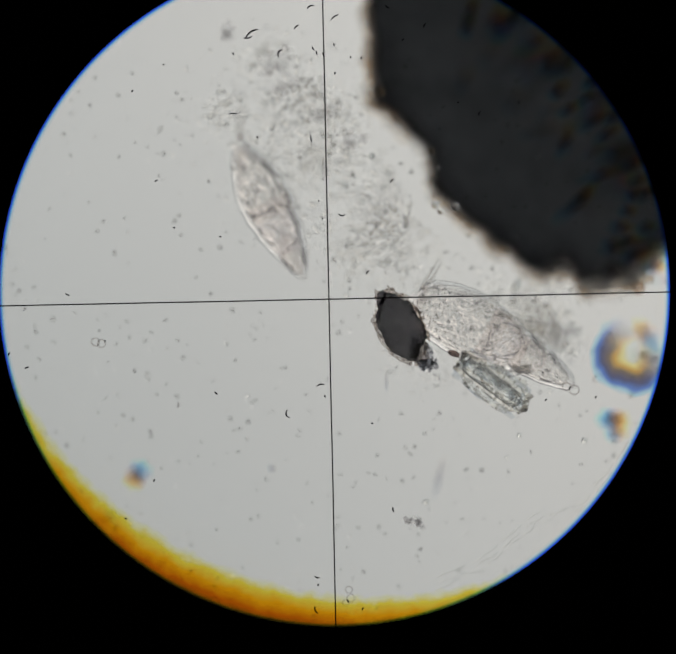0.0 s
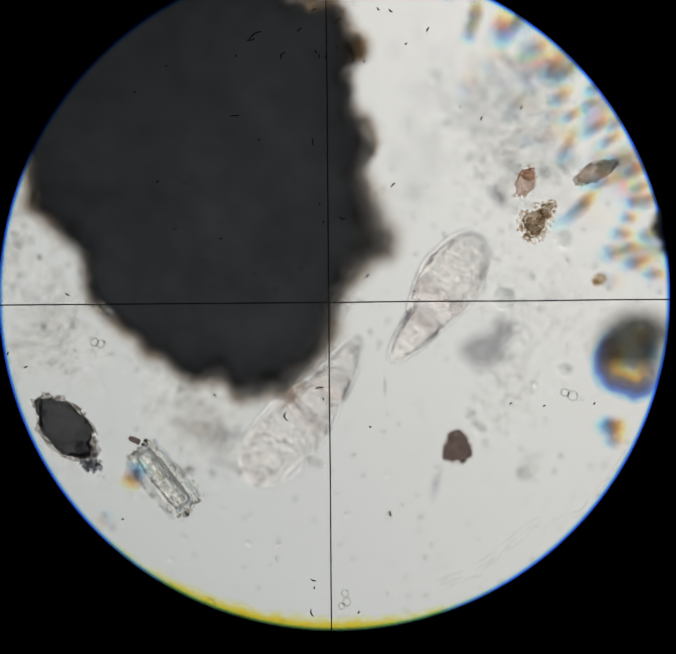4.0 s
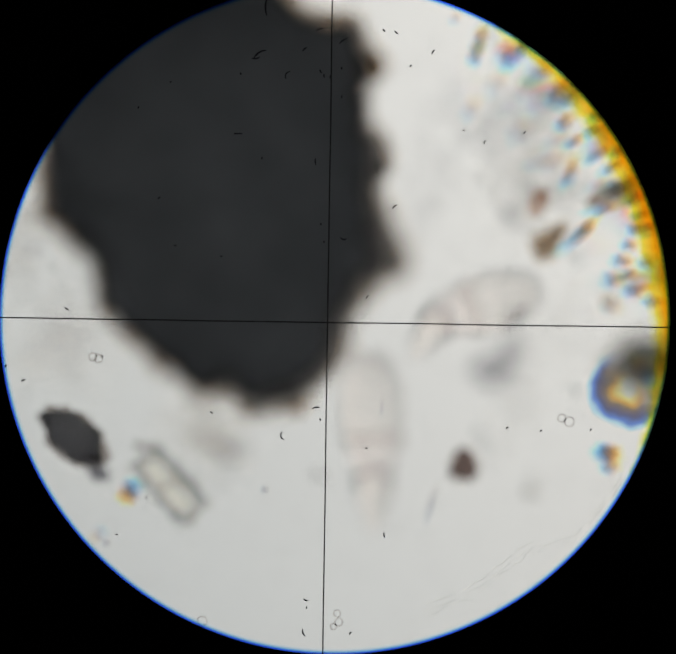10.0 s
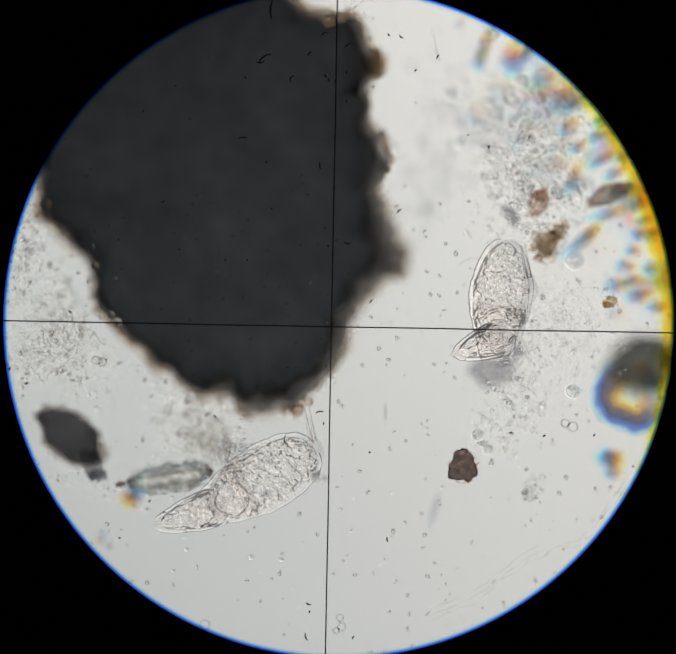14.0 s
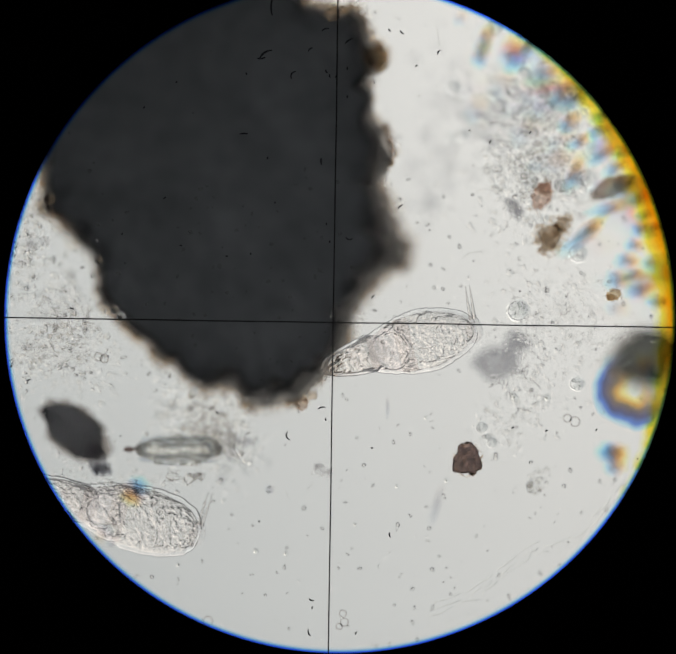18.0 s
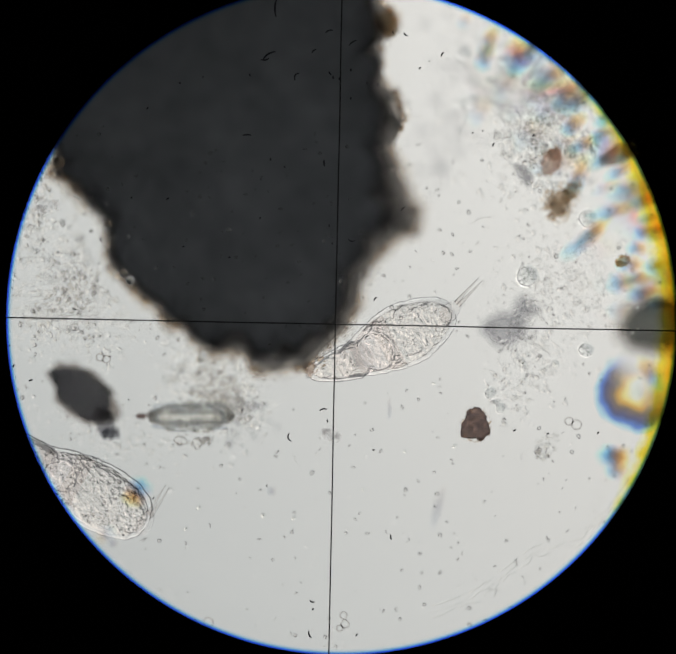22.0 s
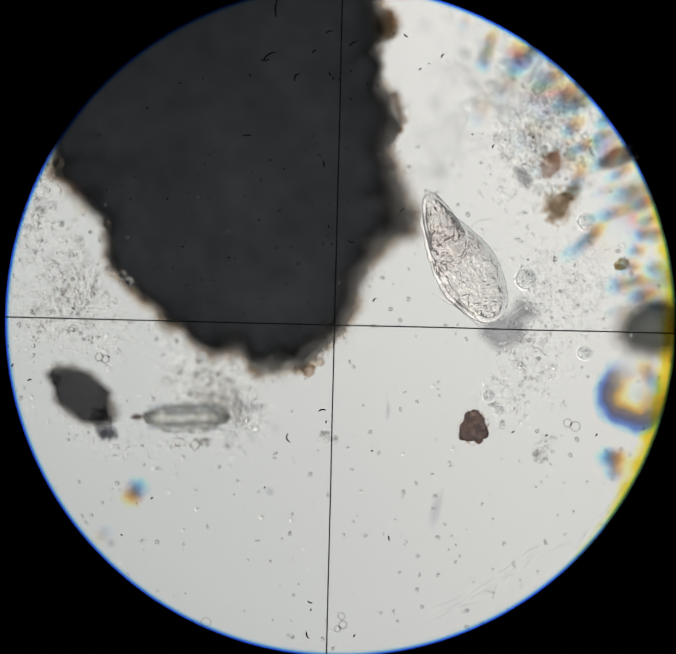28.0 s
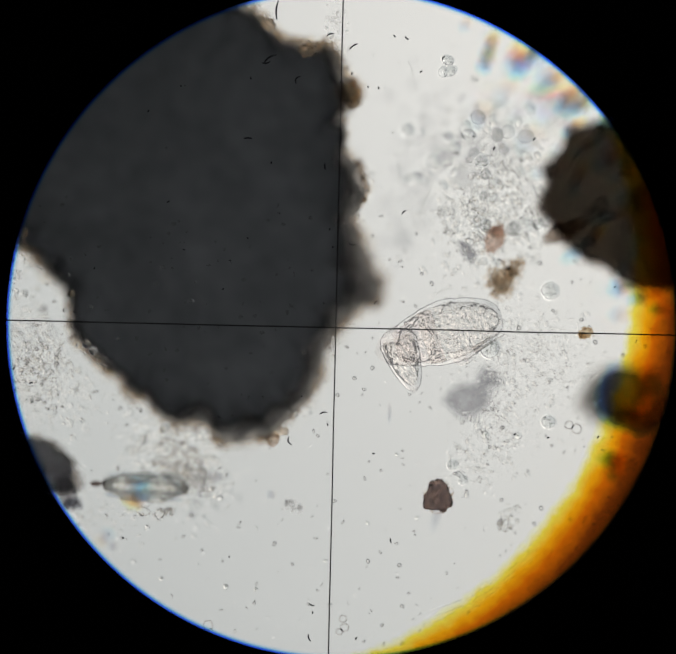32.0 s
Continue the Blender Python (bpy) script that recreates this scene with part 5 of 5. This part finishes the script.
    upper = [cloud("mud_cloud", 1280, 230, 200, 220, 1500, 0.0, 0.02, (2.0, 6.0), M_FLOC, mud, 27, 0.3),
             cloud("mud_cloud", 1262, 290, 95, 160, 330, 0.072, 0.015, (2.2, 6.0), M_FLOC, mud, 47, 0.3),
             cloud("mud_cloud", 1262, 300, 120, 200, 420, 0.072, 0.015, (4.0, 10.0), M_GRAIN, mud, 48, 0.3),
             cloud("mud_cloud", 1205, 130, 70, 120, 46, 0.02, 0.03, (10.0, 22.0), M_VEIL, "soft grey flecks of mud", 49, 0.8)]
    cloud("mud_cloud", 1210, 180, 130, 120, 60, -0.06, 0.04, (12.0, 24.0), M_VEIL, "soft grey flecks of mud", 28, 0.3)
    cloud("mud_cloud", 1320, 640, 150, 130, 1100, 0.04, 0.05, (1.6, 4.0), M_SPECK, mud, 29, 0.4)
    cloud("mud_cloud", 1320, 650, 150, 130, 420, 0.07, 0.02, (3.0, 7.5), M_GRAIN, mud, 50, 0.4)
    cloud("mud_cloud", 1215, 850, 90, 110, 260, 0.07, 0.02, (3.0, 8.0), M_GRAIN, mud, 51, 0.5)
    cloud("mud_cloud", 1230, 790, 120, 60, 420, 0.04, 0.048, (1.8, 4.6), M_SPECK, mud, 30, 0.6)
    cloud("mud_cloud", 1170, 905, 70, 60, 180, 0.045, 0.04, (2.0, 5.5), M_SPECK, mud, 31, 0.8)
    cloud("mud_cloud", 1060, 140, 80, 130, 40, -0.08, 0.04, (10.0, 22.0), M_VEIL, "soft grey flecks of mud", 32)
    cloud("mud_cloud", 845, -120, 25, 40, 90, 0.06, 0.03, (2.0, 5.0), M_GREY, mud, 33)
    cloud("mud_cloud", 1020, 310, 80, 110, 30, -0.10, 0.04, (10.0, 22.0), M_VEIL, "soft grey flecks of mud", 34)
    for k, (x, y) in enumerate(((-105, 287), (-6, 369), (52, 430), (0, 539), (190, 563), (177, 683), (96, 751), (523, 930), (60, 518), (-208, 413))):
        cloud("mud_cloud", x, y, 62, 54, 210, 0.015 if k in (0, 3, 4, 7) else 0.07, 0.018, (2.2, 6.0), M_FLOC, mud, 60 + k, 0.4 * k)
    rnd = random.Random(40)
    some = []
    while len(some) < 3900:
        x, y = rnd.uniform(-800, 1650), rnd.uniform(-50, 1650)
        if ((x - 520) / 360) ** 2 + ((y - 300) / 480) ** 2 < 1:
            continue
        a = rnd.uniform(1.2, 3.6) * STEP * (1.5 if rnd.random() < 0.12 else 1)
        some.append((*at(x, y), SWIM - rnd.uniform(0.010, 0.08), a, a * rnd.uniform(0.3, 1), rnd.uniform(0, 6)))
    tagged(splinters("bacteria", some, M_SPECK), "countless tiny clear bacteria and specks in the water", "bacteria", kind="stuff")
    some = []
    for k in range(900):
        a = rnd.uniform(2.4, 6.5) * STEP
        some.append((*at(rnd.uniform(-800, 1650), rnd.uniform(300, 1650)), SWIM - rnd.uniform(0.010, 0.032), a, a * rnd.uniform(0.4, 1), rnd.uniform(0, 6)))
    tagged(scatter("plankton", some, M_PLANKTON, None, "", 0.8), "scattered small clear oval plankton cells in the water", "plankton", kind="stuff")
    some = []
    for k in range(70):
        a = rnd.uniform(1.4, 3.0) * STEP
        some.append((*at(rnd.uniform(-800, 1650), rnd.uniform(-50, 1650)), SWIM - rnd.uniform(0.012, 0.03), a, a * rnd.uniform(0.6, 1), rnd.uniform(0, 6)))
    tagged(scatter("dark_specks", some, M_HAIR), "scattered dark specks in the water", "specks", kind="stuff")
    return flake, (amber, brown, rod, leaf, *upper)


lamp_thing = build_illuminator()
build_slide()
eyepiece, amber_ring, stop_ring, blue_ring = build_eyepiece()
clump = build_clump()
drifter = build_drifting_clump()
swimmer_a, head_a, foot_a = build_rotifer(1.0, 1.05, 0.74, 0.5, (30, 0, 22), 20.0, 3.3, 1.2, 9.0, 0.8, 1.7, 0.34)
tagged(swimmer_a, "transparent pear-shaped rotifer swimming above the pale mud", "rotifer", "rotifers")
swimmer_b, head_b, foot_b = build_rotifer(2.3, 1.08, 0.93, 1.18, (58, 6, 38), 14.0, 2.9, 3.2, 3.0)
tagged(swimmer_b, "transparent granular rotifer with two long pointed toes", "rotifer", "rotifers")
swimmer_c, head_c, foot_c = build_rotifer(4.1, 0.97, 0.88, 1.0, (52, 4, 42), 16.0, 2.7, 2.2, 2.5, 1.0, 1.2, 0.22)
tagged(swimmer_c, "transparent bending rotifer swimming beside the dark clump", "rotifer", "rotifers")
crystal = build_crystal()
ring_cells = build_cells()
dark_flake, pushed = build_clutter()

# ---- what moves: seconds, x, y, heading, bend of the head, bend of the toes ----
SWIM_A = (
    (0, -0.4377, 0.0563, -65.2, 0, -22),
    (0.5, -0.4565, 0.0456, -59.2, 5, -10),
    (1, -0.4539, 0.0520, -50.2, 0, -48),
    (1.5, -0.4703, 0.1108, -76.1, 0, 10),
    (2, -0.4690, 0.1057, -77.1, 0, 10),
    (2.5, -0.5004, 0.0970, -73.0, -10, 10),
    (3, -0.5222, 0.1172, -71.0, 0, 10),
    (3.5, -0.5511, 0.1364, -70.8, 0, 10),
    (6, -0.5805, 0.1213, -69.7, 0, 10),
    (32, -0.5869, 0.0963, -68.7, 0, 10),
)
SWIM_B = (
    (0, -0.1983, -0.0912, -29.2, -5, -92),
    (0.5, -0.2164, -0.0718, -13.2, 45, -102),
    (1, -0.1965, -0.0807, -6.2, 10, -110),
    (1.5, -0.2066, -0.0820, 20.9, 15, -122),
    (2, -0.1992, -0.0896, 18.9, 10, -110),
    (2.5, -0.1439, -0.0995, 7.0, 30, -95),
    (3, -0.1231, -0.0847, 7.0, 30, -93),
    (3.5, -0.0543, -0.0905, 37.2, 10, -70),
    (5.5, 0.0031, -0.0541, 56.3, 18, -95),
    (6, 0.0066, -0.0526, 56.4, 15, -95),
    (6.5, 0.0205, -0.0145, 62.5, 10, -95),
    (7, 0.0521, 0.0304, 66.7, 5, -80),
    (7.5, 0.0496, 0.0411, 60.9, 10, -60),
    (8, 0.0663, 0.0591, 46.0, 20, -50),
    (8.25, 0.0563, 0.0410, 1.0, 20, -40),
    (8.5, 0.0463, 0.0230, -44.1, 10, -20),
    (8.75, 0.0511, -0.0041, -79.1, -20, 0),
    (9, 0.0598, -0.0261, -99.2, -10, 30),
    (9.5, 0.0552, -0.0587, -91.2, 0, 60),
    (10, 0.0593, -0.0662, -88.2, 0, 80),
    (10.5, 0.0520, -0.0789, -85.1, 0, 88),
    (11, 0.0463, -0.1015, -92.1, -5, 92),
    (11.5, 0.0363, -0.1008, -103.1, -8, 85),
    (12, 0.0278, -0.1045, -115.0, -6, 80),
    (12.5, -0.0197, -0.1109, -127.0, -3, 75),
    (13, -0.0350, -0.1232, -129.9, -3, 71),
    (13.5, -0.0689, -0.1348, -146.9, 0, 71),
    (14, -0.0748, -0.1360, -149.9, -12, 71),
    (14.5, -0.0817, -0.1444, -146.0, 2, 70),
    (16.5, -0.1545, -0.1861, -185.2, -4, 100),
    (17, -0.2020, -0.1839, -184.2, -8, 68),
    (17.5, -0.2130, -0.1821, -187.2, -8, 75),
    (18, -0.2225, -0.1842, -194.2, -10, 87),
    (18.5, -0.2280, -0.1858, -199.2, -5, 90),
    (19, -0.2401, -0.1783, -209.2, 0, 92),
    (19.5, -0.2514, -0.1893, -211.1, 0, 92),
    (20, -0.2805, -0.2111, -211.1, 0, 94),
    (20.5, -0.2788, -0.2184, -207.0, 0, 95),
    (21, -0.2768, -0.2118, -205.0, 0, 95),
    (21.5, -0.2874, -0.2005, -206.9, 0, 92),
    (22, -0.2844, -0.1956, -208.8, -5, 88),
    (22.5, -0.2935, -0.1943, -218.9, -5, 90),
    (23, -0.3067, -0.1824, -229.0, -10, 93),
    (23.5, -0.3265, -0.1388, -244.0, -10, 94),
    (24, -0.3395, -0.1139, -255.0, 0, 95),
    (24.5, -0.3466, -0.1059, -253.1, 0, 92),
    (25, -0.3597, -0.0989, -249.3, 0, 90),
    (25.5, -0.4073, -0.0786, -246.9, 0, 90),
    (27.5, -0.4946, -0.0144, -243.8, 0, 90),
    (32, -0.5563, 0.0670, -243.7, 0, 90),
)
SWIM_C = (
    (0, 0.0992, 0.0251, -111.2, 0, 0),
    (0.5, 0.0871, -0.0256, -111.2, 0, 0),
    (1, 0.0949, -0.0141, -116.2, 0, 0),
    (1.5, 0.0926, -0.0003, -116.1, 0, 0),
    (2, 0.0840, -0.0025, -119.1, 0, 0),
    (2.5, 0.1060, 0.0285, -124.0, 0, 10),
    (3, 0.1421, 0.0708, -123.0, 5, 10),
    (3.5, 0.1480, 0.0717, -114.8, -5, 0),
    (5.5, 0.1763, 0.0844, -179.7, -10, 0),
    (6, 0.1698, 0.0834, -183.7, -8, 0),
    (6.5, 0.1637, 0.0794, -183.5, -5, 0),
    (7, 0.1666, 0.0744, -183.3, -5, 0),
    (7.5, 0.1700, 0.0780, -199.1, -5, 0),
    (8, 0.1784, 0.0836, -218.9, -5, 0),
    (8.5, 0.1698, 0.1175, -227.1, 0, 0),
    (9, 0.1636, 0.1254, -221.2, 0, 0),
    (9.5, 0.1792, 0.0831, -184.2, 10, 0),
    (10, 0.1842, 0.0757, -159.2, 35, 0),
    (10.5, 0.1608, 0.0628, -141.1, 10, 0),
    (11, 0.1509, 0.0527, -132.1, -4, 0),
    (11.5, 0.1734, 0.0740, -137.1, 30, 0),
    (12, 0.1735, 0.0930, -125.0, 78, 0),
    (12.5, 0.1868, 0.0883, -107.0, 20, 0),
    (13, 0.2017, 0.0816, -95.9, -50, 0),
    (13.5, 0.2033, 0.0816, -93.9, -58, 0),
    (14, 0.2059, 0.0782, -94.0, -65, 0),
    (14.5, 0.1910, 0.0798, -111.0, -28, 0),
    (16.5, 0.1375, 0.0600, -152.2, 2, 20),
    (17, 0.1261, 0.0538, -157.2, 8, 30),
    (17.5, 0.1113, 0.0381, -161.2, 5, 60),
    (18, 0.1030, 0.0220, -165.2, 5, 85),
    (18.5, 0.0819, -0.0063, -151.2, 2, 40),
    (19, 0.0707, 0.0110, -146.2, -2, 15),
    (19.5, 0.0716, 0.0105, -146.1, -2, 12),
    (20, 0.0741, 0.0054, -146.1, 0, 12),
    (20.5, 0.0594, 0.0121, -139.0, 0, -20),
    (21, 0.0554, 0.0085, -137.0, 0, -30),
    (21.5, 0.0480, -0.0073, -141.9, -8, 0),
    (22, 0.0725, -0.0140, -151.8, -10, 20),
    (22.5, 0.0632, -0.0165, -152.9, -8, 40),
    (23, 0.0597, -0.0130, -154.0, -3, 55),
    (23.5, 0.0607, -0.0104, -155.0, -4, 65),
    (24, 0.0652, -0.0084, -157.0, -3, 73),
    (24.5, 0.0688, -0.0046, -156.1, -5, 65),
    (25, 0.1186, 0.0368, -145.3, 40, 20),
    (25.5, 0.1412, 0.0594, -136.9, 25, 0),
    (27.5, 0.1541, 0.0562, -204.8, -60, 0),
    (28, 0.1494, 0.0755, -236.6, -10, 0),
    (28.5, 0.1483, 0.0855, -244.7, -8, 0),
    (29, 0.1542, 0.0977, -252.7, -5, 0),
    (29.5, 0.1744, 0.0916, -230.7, 35, 0),
    (30, 0.1730, 0.0811, -220.7, 115, 0),
    (30.5, 0.1648, 0.0736, -198.7, 106, 0),
    (31, 0.1688, 0.0743, -181.7, 100, 0),
    (31.5, 0.1658, 0.0752, -170.7, 98, 0),
    (32, 0.1647, 0.0761, -161.7, 92, 0),
)
TUMBLE = (
    (0, -0.1840, -0.1530, -37.2),
    (0.5, -0.1815, -0.1442, -38.2),
    (1, -0.1737, -0.1397, -41.2),
    (1.5, -0.1751, -0.1351, -34.1),
    (2, -0.1727, -0.1416, -36.1),
    (2.5, -0.1773, -0.1514, -39.0),
    (3, -0.1807, -0.1447, -41.0),
    (3.5, -0.1761, -0.1463, -48.8),
    (5.5, -0.1749, -0.1426, -49.7),
    (6, -0.1739, -0.1422, -49.6),
    (7, -0.1746, -0.1450, -49.3),
    (8, -0.1775, -0.1444, -49.0),
    (10, -0.1766, -0.1397, -49.1),
    (11, -0.1725, -0.1459, -49.1),
    (12, -0.1735, -0.1455, -49.0),
    (13, -0.1755, -0.1440, -48.9),
    (13.5, -0.1747, -0.1324, -8.9),
    (14, -0.1747, -0.1319, 9.1),
    (14.5, -0.1753, -0.1256, 11.0),
    (16.5, -0.1731, -0.1080, 0.8),
    (17, -0.1721, -0.1071, 0.8),
    (18, -0.1701, -0.1061, 0.8),
    (18.5, -0.1692, -0.1035, 0.8),
    (19, -0.1751, -0.1121, 0.8),
    (20, -0.1740, -0.1135, 3.9),
    (21, -0.1701, -0.1105, 1.0),
    (22, -0.1656, -0.1093, 1.1),
    (23, -0.1661, -0.1109, 0.0),
    (24, -0.1681, -0.1115, 1.0),
    (25, -0.1686, -0.1089, 0.7),
    (27.5, -0.1646, -0.1088, 1.1),
    (28, -0.1687, -0.1088, 1.4),
    (29, -0.1702, -0.1077, 1.3),
    (30, -0.1742, -0.1083, -1.7),
    (31, -0.1752, -0.1099, -1.7),
    (32, -0.1747, -0.1084, -1.7),
)
DRIFT = (
    (0, 0.4015, 0.1288, -1.2),
    (19, 0.7082, 0.1878, 0.8),
    (25, 0.6413, 0.2125, 0.7),
    (27.5, 0.6056, 0.2378, -3.9),
    (28.5, 0.4872, 0.2435, -2.6),
    (29, 0.4345, 0.2441, -1.7),
    (29.5, 0.4111, 0.2370, -0.7),
    (30, 0.3956, 0.2402, 1.3),
    (31, 0.3836, 0.2394, 4.3),
    (32, 0.3760, 0.2407, 6.3),
)
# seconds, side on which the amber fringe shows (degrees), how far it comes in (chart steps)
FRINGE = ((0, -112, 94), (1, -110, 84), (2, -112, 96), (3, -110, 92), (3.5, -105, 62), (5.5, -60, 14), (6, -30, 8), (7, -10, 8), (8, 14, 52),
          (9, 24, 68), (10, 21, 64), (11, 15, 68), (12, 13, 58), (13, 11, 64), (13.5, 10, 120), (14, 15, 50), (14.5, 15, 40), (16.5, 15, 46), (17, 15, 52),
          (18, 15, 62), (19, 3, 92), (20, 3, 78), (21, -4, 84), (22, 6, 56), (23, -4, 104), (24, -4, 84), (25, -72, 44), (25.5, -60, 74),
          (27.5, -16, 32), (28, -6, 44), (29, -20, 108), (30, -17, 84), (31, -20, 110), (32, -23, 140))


# seconds, middle of the field beside the cross (chart steps)
STOP = ((0, 13, -17), (3.5, 13, -17), (5.5, 15, -8), (8, 13, -6), (9, 16, -7), (13, 17, -9), (19, 15, -11), (32, 14, -9))


# seconds, how far the second swimmer dives below the others
DIVE = ((0, 0), (3.5, 0), (5.5, 0.075), (6, 0.075), (7, 0.05), (8, 0.03), (9, 0.06), (10, 0.07), (11, 0.06), (12, 0.025), (13, 0), (14.5, 0.02), (32, 0.03))


# seconds, how far the third swimmer draws its head in (chart steps)
DRAW = ((0, 0), (3, 10), (11, 0), (12, 12), (14.5, 10), (16.5, 0), (24.5, 0), (25, 22), (27.5, 40), (28, 38), (28.5, 20), (29, 4), (29.5, 10), (30, 20), (31, 4), (32, 4))


def motions():
    for ring, z in ((stop_ring, 0.008), (blue_ring, 0.0075)):
        walk(ring, [(t, pose(x * STEP, -y * STEP, z)) for t, x, y in STOP])
    walk(eyepiece, [(t, pose(ex, ey, f)) for t, x, y, r, ex, ey, f in PATH])
    walk(lamp_thing, [(t, pose(ex, ey, -10.0)) for t, x, y, r, ex, ey, f in PATH])
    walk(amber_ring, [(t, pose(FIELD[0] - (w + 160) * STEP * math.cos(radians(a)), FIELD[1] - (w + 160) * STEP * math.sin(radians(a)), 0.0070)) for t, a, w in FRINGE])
    for ob, head, foot, rows, z, front in ((swimmer_a, head_a, foot_a, SWIM_A, SWIM - 0.05, 1.04), (swimmer_b, head_b, foot_b, SWIM_B, SWIM, 1.08), (swimmer_c, head_c, foot_c, SWIM_C, SWIM - 0.005, 0.97)):
        deep = DIVE if ob is swimmer_b else ((0, 0.0), (32, 0.0))
        walk(ob, [(t, pose(x, y, z - float(np.interp(t, [q[0] for q in deep], [q[1] for q in deep])), 0, 0, a)) for t, x, y, a, h, b in rows])
        drawn = DRAW if ob is swimmer_c else ((0, 0.0), (32, 0.0))
        walk(head, [(t, pose((120 - float(np.interp(t, [q[0] for q in drawn], [q[1] for q in drawn])) - 0.15 * abs(h) - 0.5 * max(0, min(abs(h) - 30, 90 - abs(h)))) * front * STEP, 0, 0, 0, 0, h)) for t, x, y, a, h, b in rows])
        # the third one folds its foot along its side while it turns on the spot
        folded = [ob is swimmer_c and (t < 17.4 or t > 24.6) for t, x, y, a, h, b in rows]
        walk(foot, [(t, pose((-44 if f else -146) * front * STEP, (64 if f else 0) * STEP, 0, 0, 0, 14 if f else b)) for f, (t, x, y, a, h, b) in zip(folded, rows)])
    walk(crystal, [(t, pose(x, y, SWIM + 0.045, float(np.interp(t, (0, 3.5, 5.5, 13, 13.94, 32), (60, 56, 0, 0, 80, 80))), 0, a)) for t, x, y, a in TUMBLE])
    walk(dark_flake, [(t, pose(*at(200, 922), z, 0, 0, a)) for t, a, z in ((0, -26, 0.14), (1.5, -26, 0.14), (3, -16, 0.14), (5.5, -6, 0.20), (8, -2, 0.205), (12, 0, 0.20), (32, 0, 0.20))])
    walk(clump, [(t, pose(x * STEP, -y * STEP, 0) @ clump.matrix_basis) for t, x, y in
                 ((0, 32, -9), (0.5, 30, -9), (1, 24, -12), (2, 18, -8), (2.5, 12, -5), (3, 0, 0), (3.5, 0, 0), (32, 0, 0))])
    # the second clump pushes the mud before it aside
    for ob in (*pushed, *ring_cells):
        lift = 0.03 if ob in ring_cells else 0.0
        walk(ob, [(t, pose(x * STEP, -y * STEP, lift * u) @ ob.matrix_basis) for t, x, y, u in ((0, 0, 0, 0), (29, 0, 0, 0), (30, -20, 6, 1), (31, -36, 10, 1), (32, -46, 14, 1))])
    walk(drifter, [(t, pose(x, y, 0.26, 0, 0, a)) for t, x, y, a in DRIFT])


motions()
